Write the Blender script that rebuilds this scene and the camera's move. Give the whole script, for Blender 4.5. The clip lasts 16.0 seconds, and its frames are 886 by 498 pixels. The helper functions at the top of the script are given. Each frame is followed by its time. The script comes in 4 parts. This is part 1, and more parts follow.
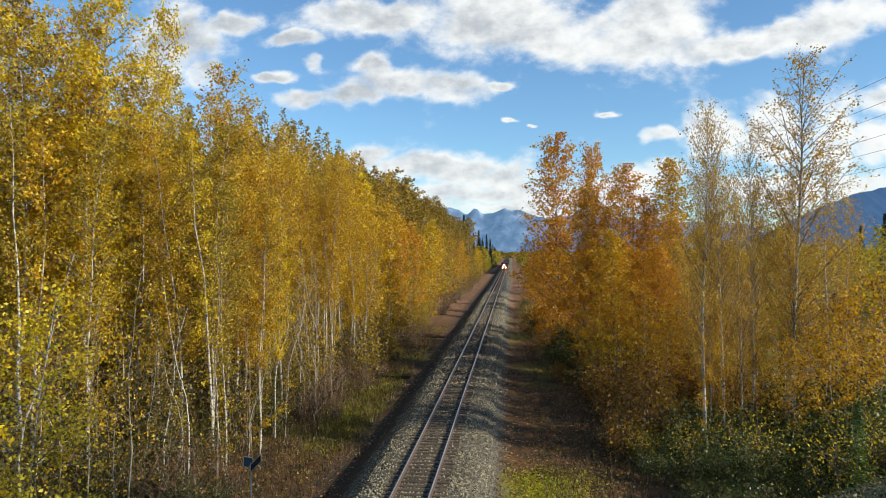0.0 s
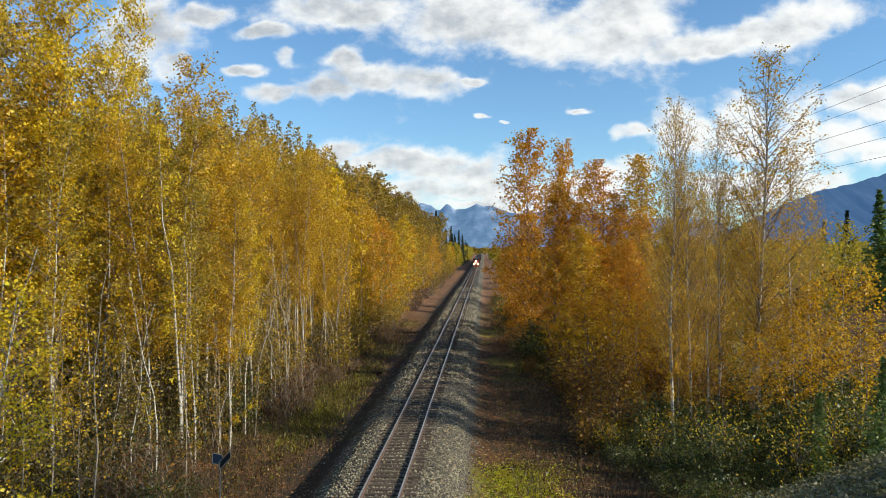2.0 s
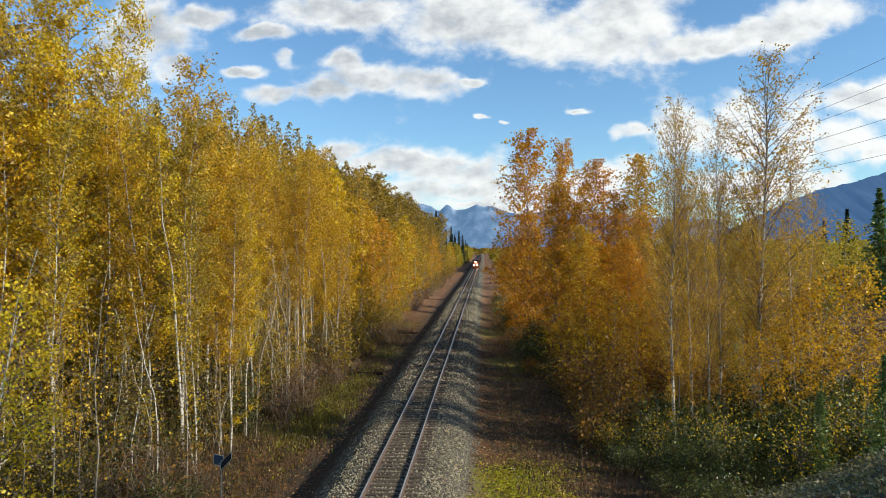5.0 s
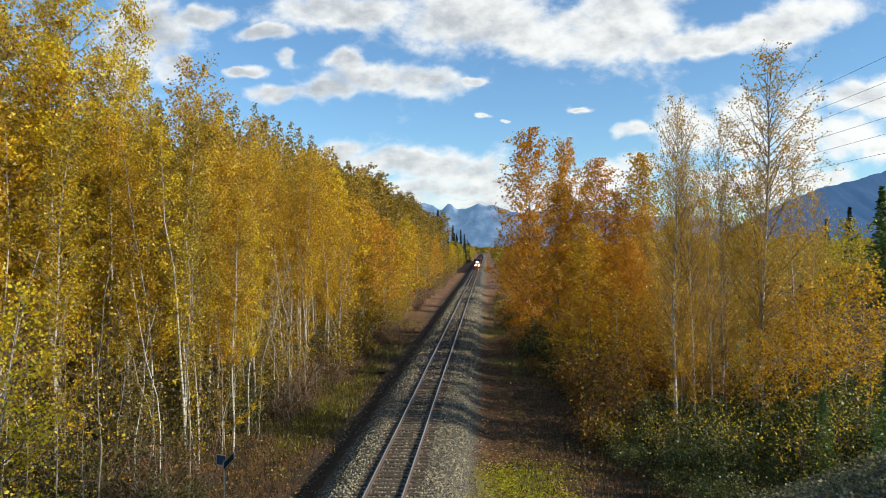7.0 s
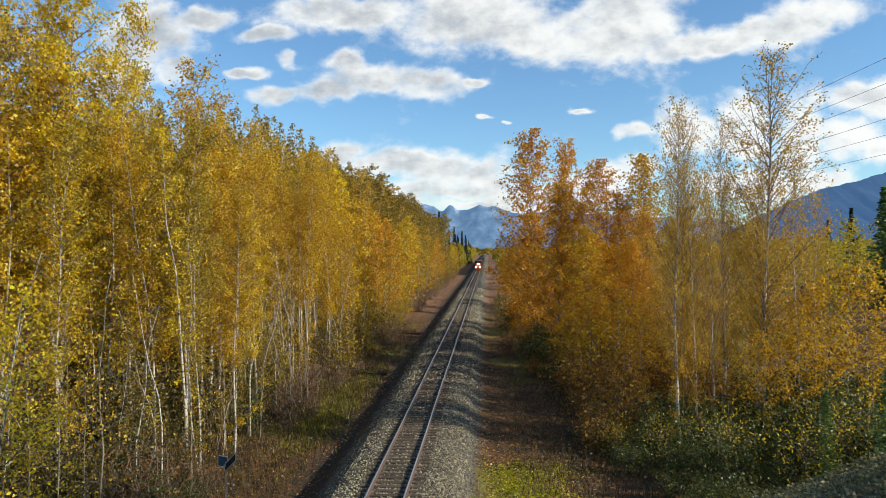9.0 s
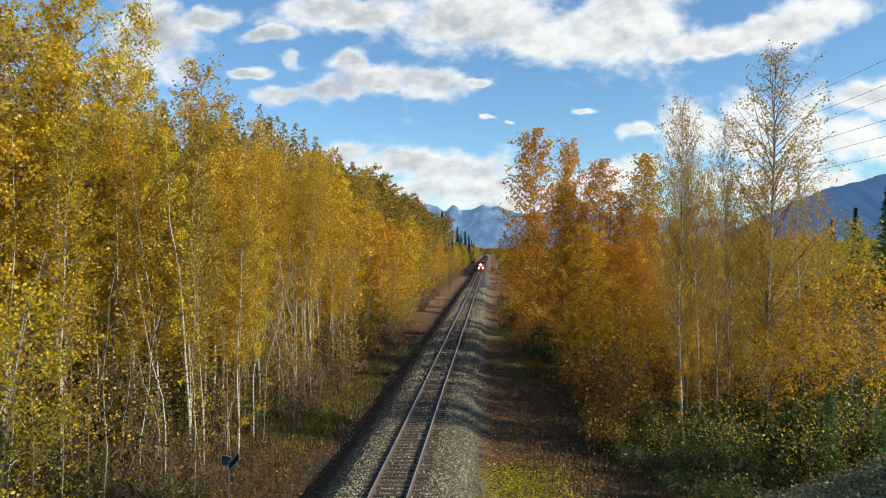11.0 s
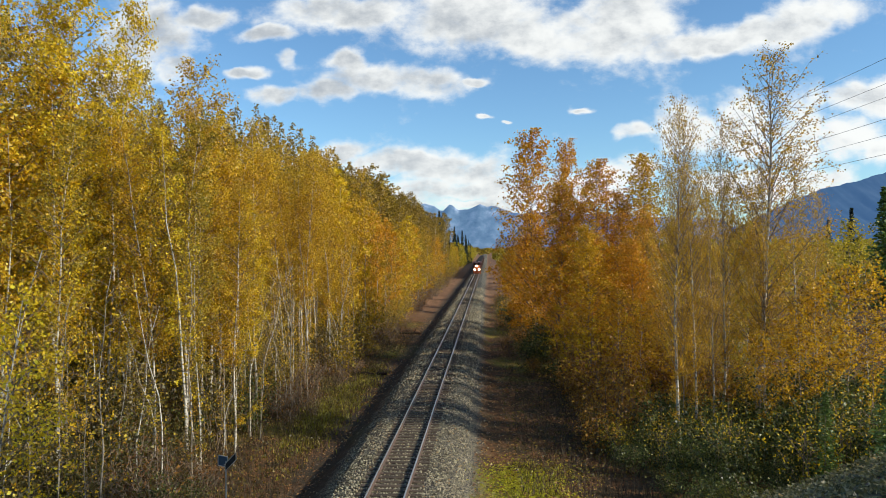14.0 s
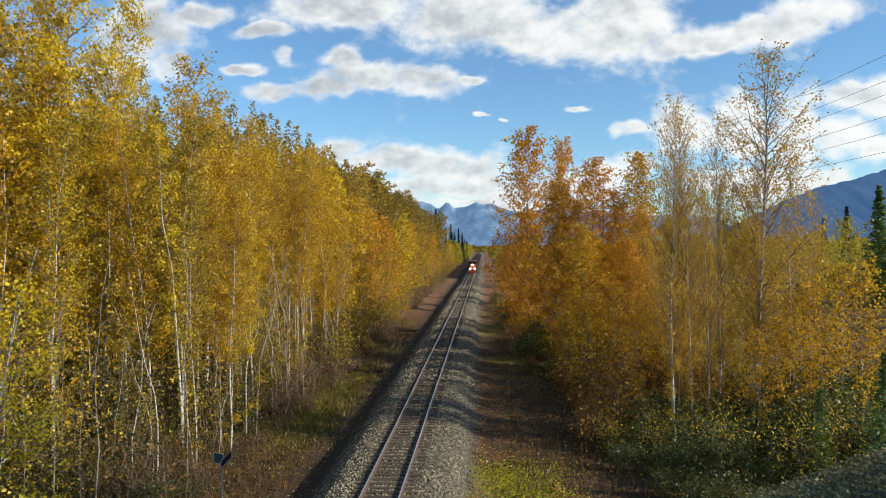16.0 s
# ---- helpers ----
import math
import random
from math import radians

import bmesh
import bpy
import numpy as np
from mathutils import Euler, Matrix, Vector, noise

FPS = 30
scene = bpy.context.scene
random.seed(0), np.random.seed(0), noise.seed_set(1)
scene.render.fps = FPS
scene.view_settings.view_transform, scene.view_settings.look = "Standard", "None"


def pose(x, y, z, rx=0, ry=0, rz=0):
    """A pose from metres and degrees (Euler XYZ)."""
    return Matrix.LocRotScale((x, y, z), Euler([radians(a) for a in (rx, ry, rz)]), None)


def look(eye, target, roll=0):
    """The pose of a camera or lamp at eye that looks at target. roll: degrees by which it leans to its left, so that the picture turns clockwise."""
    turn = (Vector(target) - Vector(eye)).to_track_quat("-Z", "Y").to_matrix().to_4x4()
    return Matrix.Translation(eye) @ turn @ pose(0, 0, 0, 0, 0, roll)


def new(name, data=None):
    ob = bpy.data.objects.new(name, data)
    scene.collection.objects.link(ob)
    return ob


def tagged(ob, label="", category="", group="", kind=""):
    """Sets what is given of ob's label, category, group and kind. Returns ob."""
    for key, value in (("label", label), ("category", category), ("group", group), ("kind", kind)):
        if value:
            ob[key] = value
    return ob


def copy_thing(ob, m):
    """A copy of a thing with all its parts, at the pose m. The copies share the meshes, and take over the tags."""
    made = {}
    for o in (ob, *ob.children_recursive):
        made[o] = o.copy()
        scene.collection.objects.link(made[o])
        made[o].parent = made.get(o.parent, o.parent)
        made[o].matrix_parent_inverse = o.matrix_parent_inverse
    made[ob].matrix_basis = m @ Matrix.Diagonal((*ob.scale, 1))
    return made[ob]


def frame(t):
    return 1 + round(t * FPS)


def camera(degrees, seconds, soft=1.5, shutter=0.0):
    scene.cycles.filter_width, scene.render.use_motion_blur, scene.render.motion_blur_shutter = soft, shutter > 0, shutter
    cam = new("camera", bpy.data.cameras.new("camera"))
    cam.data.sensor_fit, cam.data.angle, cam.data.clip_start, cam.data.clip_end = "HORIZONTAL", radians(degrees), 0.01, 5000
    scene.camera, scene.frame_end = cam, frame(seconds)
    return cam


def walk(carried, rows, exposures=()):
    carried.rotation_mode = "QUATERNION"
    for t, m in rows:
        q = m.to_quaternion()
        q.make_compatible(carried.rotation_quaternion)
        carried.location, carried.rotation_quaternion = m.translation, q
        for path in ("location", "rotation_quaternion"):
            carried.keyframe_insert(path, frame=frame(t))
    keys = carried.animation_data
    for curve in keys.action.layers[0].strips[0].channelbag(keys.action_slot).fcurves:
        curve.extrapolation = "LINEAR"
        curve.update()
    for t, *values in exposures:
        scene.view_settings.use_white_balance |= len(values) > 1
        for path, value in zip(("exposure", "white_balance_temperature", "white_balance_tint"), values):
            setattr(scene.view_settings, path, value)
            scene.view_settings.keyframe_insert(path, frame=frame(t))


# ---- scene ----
cam = camera(65.6, 16.0, soft=0.8)


def held(x, y, z, pitch, lean, turn):
    """A hand-held pose: place, tilt up, lean and turn to the left, in degrees."""
    return pose(x, y, z, 90 + pitch, 0, turn) @ pose(0, 0, 0, 0, 0, -lean)


walk(cam, [
    (0, held(4.032, -0.002, 9.884, 0.223, -0.043, 5.738)),
    (0.5, held(4.062, 0.004, 9.848, 0.204, -0.076, 5.291)),
    (1, held(4.056, -0.007, 9.84, 0.041, -0.102, 5.137)),
    (1.5, held(4.072, -0, 9.847, 0.006, -0.055, 4.26)),
    (2, held(4.07, -0.014, 9.854, -0.136, -0.076, 3.436)),
    (2.5, held(4.046, 0.008, 9.861, -0.161, -0.011, 3.251)),
    (3, held(4.058, 0.006, 9.846, -0.106, 0.111, 3.354)),
    (3.5, held(4.07, 0, 9.87, -0.165, 0, 3.198)),
    (4, held(4.074, 0, 9.841, -0.098, 0.101, 3.322)),
    (6.5, held(4.048, -0.011, 9.825, -0.086, 0.223, 3.535)),
    (7, held(4.066, 0.005, 9.85, -0.16, 0.328, 3.603)),
    (7.5, held(4.039, -0.017, 9.847, -0.143, 0.366, 3.666)),
    (8, held(4.039, -0.011, 9.85, -0.119, 0.371, 3.592)),
    (8.5, held(4.055, -0.004, 9.846, -0.145, 0.325, 3.587)),
    (9, held(4.055, 0.005, 9.842, -0.059, 0.362, 3.706)),
    (11.5, held(4.061, 0.007, 9.846, -0.066, 0.346, 3.982)),
    (12, held(4.052, 0.001, 9.865, -0.046, 0.386, 3.94)),
    (12.5, held(4.048, -0.01, 9.859, 0.097, 0.413, 3.841)),
    (13, held(4.046, -0.01, 9.838, 0.08, 0.397, 3.951)),
    (13.5, held(4.063, -0.004, 9.847, 0.072, 0.361, 3.84)),
    (14, held(4.049, 0.008, 9.847, -0.086, 0.325, 3.717)),
    (14.5, held(4.066, 0.005, 9.841, -0.145, 0.32, 3.627)),
    (15, held(4.045, 0.015, 9.851, -0.234, 0.305, 3.576)),
    (15.5, held(4.054, 0.013, 9.847, -0.199, 0.276, 3.521)),
    (16, held(4.059, -0.007, 9.848, -0.274, 0.229, 3.418)),
], [(0.0, -0.12, 6500, 7), (16.0, -0.16, 6500, 7)])

# ---- light ----
SUN_UP, SUN_SIDE = 29.5, 105.0   # height, and turn to the right of the track's far end
sun = new("sun", bpy.data.lights.new("sun", "SUN"))
sun.data.energy, sun.data.angle, sun.data.color = 5.6, radians(0.55), (1.0, 0.92, 0.78)
to_sun = Vector((math.sin(radians(SUN_SIDE)) * math.cos(radians(SUN_UP)),
                 math.cos(radians(SUN_SIDE)) * math.cos(radians(SUN_UP)), math.sin(radians(SUN_UP))))
sun.matrix_world = look(to_sun * 200, (0, 0, 0))

# clouds: centre to the right and up from the track's far end, half width and half height, all in thousandths of the distance
CLOUD_BANKS = [
    [(-25, 336, 125, 52), (90, 310, 140, 38), (188, 302, 107, 46), (245, 283, 50, 20), (205, 336, 75, 50),
     (310, 296, 90, 24), (400, 302, 90, 26), (452, 320, 58, 26), (484, 328, 42, 26)],
    [(-208, 352, 125, 26), (-322, 320, 36, 13), (-290, 282, 19, 15), (-510, 320, 75, 62), (-462, 268, 34, 25),
     (-552, 270, 58, 40), (-420, 350, 50, 18)],
    [(-205, 270, 32, 20), (-165, 246, 74, 26), (-92, 238, 72, 23), (-20, 244, 24, 8), (-240, 226, 46, 18), (-310, 223, 36, 13),
     (-346, 256, 32, 7), (204, 160, 30, 11), (-6, 184, 12, 4), (31, 176, 10, 4), (137, 194, 12, 4)],
    [(-150, 70, 120, 34), (40, 64, 90, 22), (-205, 143, 50, 17), (-125, 123, 90, 18), (-42, 114, 90, 25), (8, 90, 50, 19), (-60, 86, 82, 16), (-18, 66, 50, 8),
     (188, 106, 50, 21), (122, 88, 100, 19), (-330, 110, 120, 40)],
    [(286, 163, 58, 41), (360, 171, 50, 50), (442, 163, 42, 48), (516, 204, 50, 24), (558, 196, 50, 32), (516, 155, 58, 28),
     (566, 130, 42, 16), (468, 98, 50, 20), (370, 90, 82, 28), (680, 180, 120, 60), (720, 320, 90, 40)],
]


def build_sky():
    world = bpy.data.worlds.new("sky")
    scene.world = world
    world.use_nodes = True
    nt = world.node_tree
    nt.nodes.clear()
    N, L = nt.nodes.new, nt.links.new

    def math_node(op, a, b=None, c=None):
        n = N("ShaderNodeMath")
        n.operation = op
        for i, v in enumerate((a, b, c)):
            if v is None:
                continue
            if isinstance(v, (int, float)):
                n.inputs[i].default_value = v
            else:
                L(v, n.inputs[i])
        return n.outputs[0]

    coord = N("ShaderNodeTexCoord")
    split = N("ShaderNodeSeparateXYZ")
    L(coord.outputs["Generated"], split.inputs[0])
    ahead = math_node("MAXIMUM", split.outputs[1], 0.12)
    u = math_node("DIVIDE", split.outputs[0], ahead)
    v = math_node("DIVIDE", split.outputs[2], ahead)
    uv = N("ShaderNodeCombineXYZ")
    L(u, uv.inputs[0])
    L(v, uv.inputs[1])
    flat = uv.outputs[0]

    def noise_node(vec, scale, detail, rough, stretch=(1, 1, 1)):
        mp = N("ShaderNodeMapping")
        mp.inputs["Scale"].default_value = stretch
        L(vec, mp.inputs["Vector"])
        n = N("ShaderNodeTexNoise")
        n.inputs["Scale"].default_value = scale
        n.inputs["Detail"].default_value = detail
        n.inputs["Roughness"].default_value = rough
        L(mp.outputs[0], n.inputs["Vector"])
        return n.outputs[0]

    def warp(vec, scale, amount):
        n = N("ShaderNodeTexNoise")
        n.inputs["Scale"].default_value = scale
        n.inputs["Detail"].default_value = 3
        L(vec, n.inputs["Vector"])
        s = N("ShaderNodeVectorMath")
        s.operation = "MULTIPLY_ADD"
        L(n.outputs["Color"], s.inputs[0])
        s.inputs[1].default_value, s.inputs[2].default_value = (amount, amount * 0.7, 0), (-amount / 2, -amount * 0.35, 0)
        a = N("ShaderNodeVectorMath")
        L(vec, a.inputs[0])
        L(s.outputs[0], a.inputs[1])
        return a.outputs[0]

    straight = flat
    flat = warp(warp(flat, 6.0, 0.085), 24.0, 0.030)
    lumps = noise_node(straight, 13.0, 7, 0.58, (1, 1.5, 1))
    sunward = N("ShaderNodeVectorMath")
    L(straight, sunward.inputs[0])
    sunward.inputs[1].default_value = (0.010, 0.016, 0)
    lumps_sunward = noise_node(sunward.outputs[0], 13.0, 7, 0.58, (1, 1.5, 1))
    fine = noise_node(straight, 44.0, 5, 0.62, (1, 1.4, 1))
    cover, low = None, None
    for bank in CLOUD_BANKS:
        for cx, cy, rx, ry in bank:
            m = N("ShaderNodeVectorMath")
            m.operation = "MULTIPLY_ADD"
            L(flat, m.inputs[0])
            m.inputs[1].default_value = (1000 / rx, 1000 / ry, 0)
            m.inputs[2].default_value = (-cx / rx, -cy / ry, 0)
            d = N("ShaderNodeVectorMath")
            d.operation = "DOT_PRODUCT"
            L(m.outputs[0], d.inputs[0])
            L(m.outputs[0], d.inputs[1])
            puff = math_node("DIVIDE", 1.0, math_node("MULTIPLY_ADD", d.outputs["Value"], d.outputs["Value"], 1.0))
            cover = puff if cover is None else math_node("MAXIMUM", cover, puff)
    # the rest of the sky, beside and behind, carries the same broken clouds
    round_noise = noise_node(coord.outputs["Generated"], 2.6, 6, 0.55, (1, 1, 2.4))
    back = math_node("MULTIPLY", math_node("LESS_THAN", split.outputs[1], 0.55), 0.9)
    elsewhere = math_node("MULTIPLY", back, math_node("MULTIPLY_ADD", round_noise, 1.6, -0.65))
    cover = math_node("MAXIMUM", cover, elsewhere)
    body = math_node("ADD", cover, math_node("MULTIPLY_ADD", lumps, 1.7, -0.85))
    body = math_node("ADD", body, math_node("MULTIPLY_ADD", fine, 0.5, -0.25))
    ramp = N("ShaderNodeMapRange")
    ramp.interpolation_type = "SMOOTHSTEP"
    ramp.inputs["From Min"].default_value, ramp.inputs["From Max"].default_value = 0.20, 0.98
    ramp.inputs["To Max"].default_value = 0.96
    L(body, ramp.inputs["Value"])
    # thick parts turn grey, thin and upper edges stay white
    shade = noise_node(flat, 7.0, 4, 0.5, (1, 2.2, 1))
    grey = N("ShaderNodeMapRange")
    grey.interpolation_type = "SMOOTHSTEP"
    grey.inputs["From Min"].default_value, grey.inputs["From Max"].default_value = 0.75, 1.75
    relief = math_node("MULTIPLY", math_node("SUBTRACT", lumps_sunward, lumps), 1.8)
    relief = math_node("MULTIPLY_ADD", u, -0.45, relief)
    L(math_node("ADD", relief, math_node("ADD", body, math_node("MULTIPLY_ADD", shade, 1.3, -0.45))), grey.inputs["Value"])
    tone = N("ShaderNodeMix")
    tone.data_type = "RGBA"
    L(grey.outputs[0], tone.inputs["Factor"])
    tone.inputs["A"].default_value, tone.inputs["B"].default_value = (1.12, 1.12, 1.11, 1), (0.50, 0.54, 0.60, 1)

    sky = N("ShaderNodeTexSky")
    sky.sky_type, sky.sun_disc = "NISHITA", False
    sky.sun_elevation, sky.sun_rotation = radians(SUN_UP), radians(SUN_SIDE)
    sky.air_density, sky.dust_density, sky.ozone_density = 1.0, 0.3, 1.4
    clear, cloudy = N("ShaderNodeBackground"), N("ShaderNodeBackground")
    blue = N("ShaderNodeMix")
    blue.data_type, blue.blend_type = "RGBA", "MULTIPLY"
    blue.inputs["Factor"].default_value = 1.0
    L(sky.outputs[0], blue.inputs["A"])
    blue.inputs["B"].default_value = (0.76, 1.02, 1.22, 1)
    L(blue.outputs["Result"], clear.inputs["Color"])
    clear.inputs["Strength"].default_value = 0.15
    L(tone.outputs["Result"], cloudy.inputs["Color"])
    cloudy.inputs["Strength"].default_value = 1.0
    both, out = N("ShaderNodeMixShader"), N("ShaderNodeOutputWorld")
    L(ramp.outputs[0], both.inputs[0])
    L(clear.outputs[0], both.inputs[1])
    L(cloudy.outputs[0], both.inputs[2])
    L(both.outputs[0], out.inputs["Surface"])


build_sky()


# ---- materials ----
class Mat:
    """A node material under construction."""

    def __init__(self, name, rough=0.85, spec=0.25):
        self.m = bpy.data.materials.new(name)
        self.m.use_nodes = True
        self.nt = self.m.node_tree
        self.b = self.nt.nodes["Principled BSDF"]
        self.out = self.nt.nodes["Material Output"]
        self.b.inputs["Roughness"].default_value = rough
        self.b.inputs["Specular IOR Level"].default_value = spec

    def node(self, kind, **inputs):
        n = self.nt.nodes.new(kind)
        for k, v in inputs.items():
            k = k.replace("_", " ")
            if hasattr(v, "is_linked"):
                self.nt.links.new(v, n.inputs[k])
            else:
                n.inputs[k].default_value = v
        return n

    def link(self, a, b):
        self.nt.links.new(a, b)

    def place(self):
        return self.nt.nodes.new("ShaderNodeNewGeometry").outputs["Position"]

    def local(self):
        return self.nt.nodes.new("ShaderNodeTexCoord").outputs["Object"]

    def noise(self, vec, scale, detail=4, rough=0.6):
        return self.node("ShaderNodeTexNoise", Vector=vec, Scale=scale, Detail=detail, Roughness=rough).outputs[0]

    def ramp(self, fac, stops):
        n = self.nt.nodes.new("ShaderNodeValToRGB")
        el = n.color_ramp.elements
        while len(el) < len(stops):
            el.new(0.5)
        for e, (p, c) in zip(el, stops):
            e.position, e.color = p, (*c, 1)
        self.link(fac, n.inputs[0])
        return n.outputs[0]

    def mix(self, fac, a, b, how="MIX"):
        n = self.nt.nodes.new("ShaderNodeMix")
        n.data_type, n.blend_type = "RGBA", how
        for key, v in (("Factor", fac), ("A", a), ("B", b)):
            if hasattr(v, "is_linked"):
                self.link(v, n.inputs[key])
            elif isinstance(v, tuple):
                n.inputs[key].default_value = (*v, 1)
            else:
                n.inputs[key].default_value = v
        return n.outputs["Result"]

    def math(self, op, a, b=0.0, c=0.0):
        n = self.nt.nodes.new("ShaderNodeMath")
        n.operation = op
        for i, v in enumerate((a, b, c)):
            if hasattr(v, "is_linked"):
                self.link(v, n.inputs[i])
            else:
                n.inputs[i].default_value = v
        return n.outputs[0]

    def smooth(self, v, lo, hi):
        n = self.node("ShaderNodeMapRange", Value=v, From_Min=lo, From_Max=hi)
        n.interpolation_type = "SMOOTHSTEP"
        return n.outputs[0]

    def color(self, c):
        if isinstance(c, tuple):
            self.b.inputs["Base Color"].default_value = (*c, 1)
        else:
            self.link(c, self.b.inputs["Base Color"])
        return self

    def bump(self, h, strength, dist):
        n = self.node("ShaderNodeBump", Height=h, Strength=strength, Distance=dist)
        self.link(n.outputs[0], self.b.inputs["Normal"])
        return self


def leaf_material(name, stops, through_share=0.36, tree_tint=0.35, tint=(0.82, 0.71, 0.5)):
    """Leaves: a colour for each leaf, a shift for each bough and each tree, and light that shines through."""
    k = Mat(name, 0.42, 0.4)
    isle = k.nt.nodes.new("ShaderNodeNewGeometry").outputs["Random Per Island"]
    bough = k.noise(k.local(), 0.9, 2)
    pick = k.math("ADD", k.math("MULTIPLY", isle, 0.85), k.math("MULTIPLY_ADD", bough, 0.9, -0.38))
    col = k.ramp(pick, stops)
    tree = k.nt.nodes.new("ShaderNodeObjectInfo").outputs["Random"]
    col = k.mix(k.math("MULTIPLY", tree, tree_tint), col, k.mix(1.0, col, tint, "MULTIPLY"))
    k.color(col)
    tr = k.node("ShaderNodeBsdfTranslucent", Color=k.mix(1.0, col, (1.2, 1.08, 0.75), "MULTIPLY"))
    mx = k.node("ShaderNodeMixShader", Fac=through_share)
    k.link(k.b.outputs[0], mx.inputs[1])
    k.link(tr.outputs[0], mx.inputs[2])
    k.link(mx.outputs[0], k.out.inputs["Surface"])
    return k.m


def plain(name, c, rough=0.7, spec=0.3, metal=0.0, wear=0.25, scale=3.0):
    k = Mat(name, rough, spec)
    n = k.noise(k.local(), scale, 5)
    k.color(k.mix(k.smooth(n, 0.4, 0.75), c, tuple(x * (1 - wear) for x in c)))
    k.b.inputs["Metallic"].default_value = metal
    k.bump(k.noise(k.local(), scale * 9, 3), 0.25, 0.01)
    return k.m


def glow(name, c, strength):
    k = Mat(name)
    k.color(c)
    k.b.inputs["Emission Color"].default_value = (*c, 1)
    k.b.inputs["Emission Strength"].default_value = strength
    return k.m


GOLD = leaf_material("gold_leaves", [(0.0, (0.20, 0.10, 0.012)), (0.25, (0.47, 0.275, 0.013)), (0.5, (0.65, 0.41, 0.014)), (0.75, (0.73, 0.495, 0.018)),
                                     (1.0, (0.70, 0.56, 0.05))])
LEMON = leaf_material("lemon_leaves", [(0.0, (0.36, 0.26, 0.015)), (0.3, (0.66, 0.46, 0.015)), (0.6, (0.80, 0.58, 0.02)), (0.85, (0.84, 0.68, 0.035)), (1.0, (0.46, 0.46, 0.05))], 0.4, 0.2)
OLIVE = leaf_material("olive_leaves", [(0.0, (0.11, 0.10, 0.02)), (0.35, (0.30, 0.22, 0.02)), (0.6, (0.48, 0.33, 0.022)), (0.8, (0.58, 0.42, 0.03)), (1.0, (0.26, 0.26, 0.05))])
AMBER = leaf_material("amber_leaves", [(0.0, (0.30, 0.12, 0.012)), (0.3, (0.60, 0.28, 0.014)), (0.65, (0.74, 0.41, 0.018)), (1.0, (0.78, 0.56, 0.05))], 0.42, 0.45)
TAWNY = leaf_material("tawny_leaves", [(0.0, (0.24, 0.15, 0.04)), (0.4, (0.54, 0.33, 0.035)), (0.75, (0.72, 0.48, 0.04)), (1.0, (0.76, 0.57, 0.08))], 0.42, 0.4)
GREEN = leaf_material("green_leaves", [(0.0, (0.022, 0.03, 0.012)), (0.35, (0.06, 0.08, 0.025)), (0.65, (0.12, 0.155, 0.04)), (0.88, (0.24, 0.25, 0.07)), (1.0, (0.48, 0.38, 0.06))], 0.34, 0.45)
RUSSET = leaf_material("russet_leaves", [(0.0, (0.10, 0.055, 0.025)), (0.5, (0.20, 0.10, 0.035)), (0.85, (0.32, 0.16, 0.035)), (1.0, (0.48, 0.30, 0.04))], 0.3)
COPPER = leaf_material("copper_leaves", [(0.0, (0.16, 0.08, 0.03)), (0.4, (0.34, 0.17, 0.04)), (0.75, (0.52, 0.29, 0.04)), (1.0, (0.66, 0.44, 0.05))], 0.36, 0.4)
MEADOW = leaf_material("meadow_leaves", [(0.0, (0.16, 0.15, 0.02)), (0.5, (0.44, 0.36, 0.03)), (1.0, (0.58, 0.48, 0.05))], 0.52)
HONEY = leaf_material("honey_leaves", [(0.0, (0.10, 0.06, 0.012)), (0.3, (0.46, 0.27, 0.015)), (0.7, (0.70, 0.45, 0.02)), (1.0, (0.76, 0.58, 0.05))], 0.56)
NEEDLE = leaf_material("spruce_needles", [(0.0, (0.012, 0.02, 0.012)), (0.6, (0.03, 0.05, 0.025)), (1.0, (0.05, 0.07, 0.03))], 0.15)
FIR = leaf_material("young_spruce_needles", [(0.0, (0.06, 0.11, 0.03)), (0.6, (0.14, 0.22, 0.06)), (1.0, (0.22, 0.30, 0.08))], 0.3)
GRASS = leaf_material("grass_blades", [(0.0, (0.14, 0.10, 0.03)), (0.45, (0.24, 0.22, 0.03)), (0.8, (0.34, 0.34, 0.03)), (1.0, (0.42, 0.33, 0.10))], 0.35)
LITTER = leaf_material("leaf_litter", [(0.0, (0.06, 0.03, 0.015)), (0.45, (0.19, 0.09, 0.035)), (0.8, (0.38, 0.19, 0.06)), (1.0, (0.58, 0.40, 0.12))], 0.15)
SLOPE = leaf_material("slope_weeds", [(0.0, (0.06, 0.06, 0.03)), (0.4, (0.20, 0.19, 0.085)), (0.7, (0.32, 0.30, 0.14)), (0.9, (0.46, 0.41, 0.25)), (1.0, (0.52, 0.34, 0.11))], 0.3)
THICKET = leaf_material("thicket_leaves", [(0.0, (0.045, 0.04, 0.015)), (0.4, (0.10, 0.085, 0.025)), (0.7, (0.17, 0.13, 0.03)), (0.9, (0.30, 0.21, 0.03)), (1.0, (0.14, 0.17, 0.04))], 0.3, 0.5)
HILL = leaf_material("hillside_leaves", [(0.0, (0.10, 0.08, 0.02)), (0.4, (0.27, 0.19, 0.022)), (0.7, (0.42, 0.285, 0.026)), (1.0, (0.54, 0.37, 0.03))], 0.3, 0.4)
MOSS = leaf_material("moss", [(0.0, (0.16, 0.15, 0.02)), (0.4, (0.44, 0.44, 0.025)), (0.85, (0.62, 0.58, 0.04)), (1.0, (0.44, 0.30, 0.08))], 0.4)


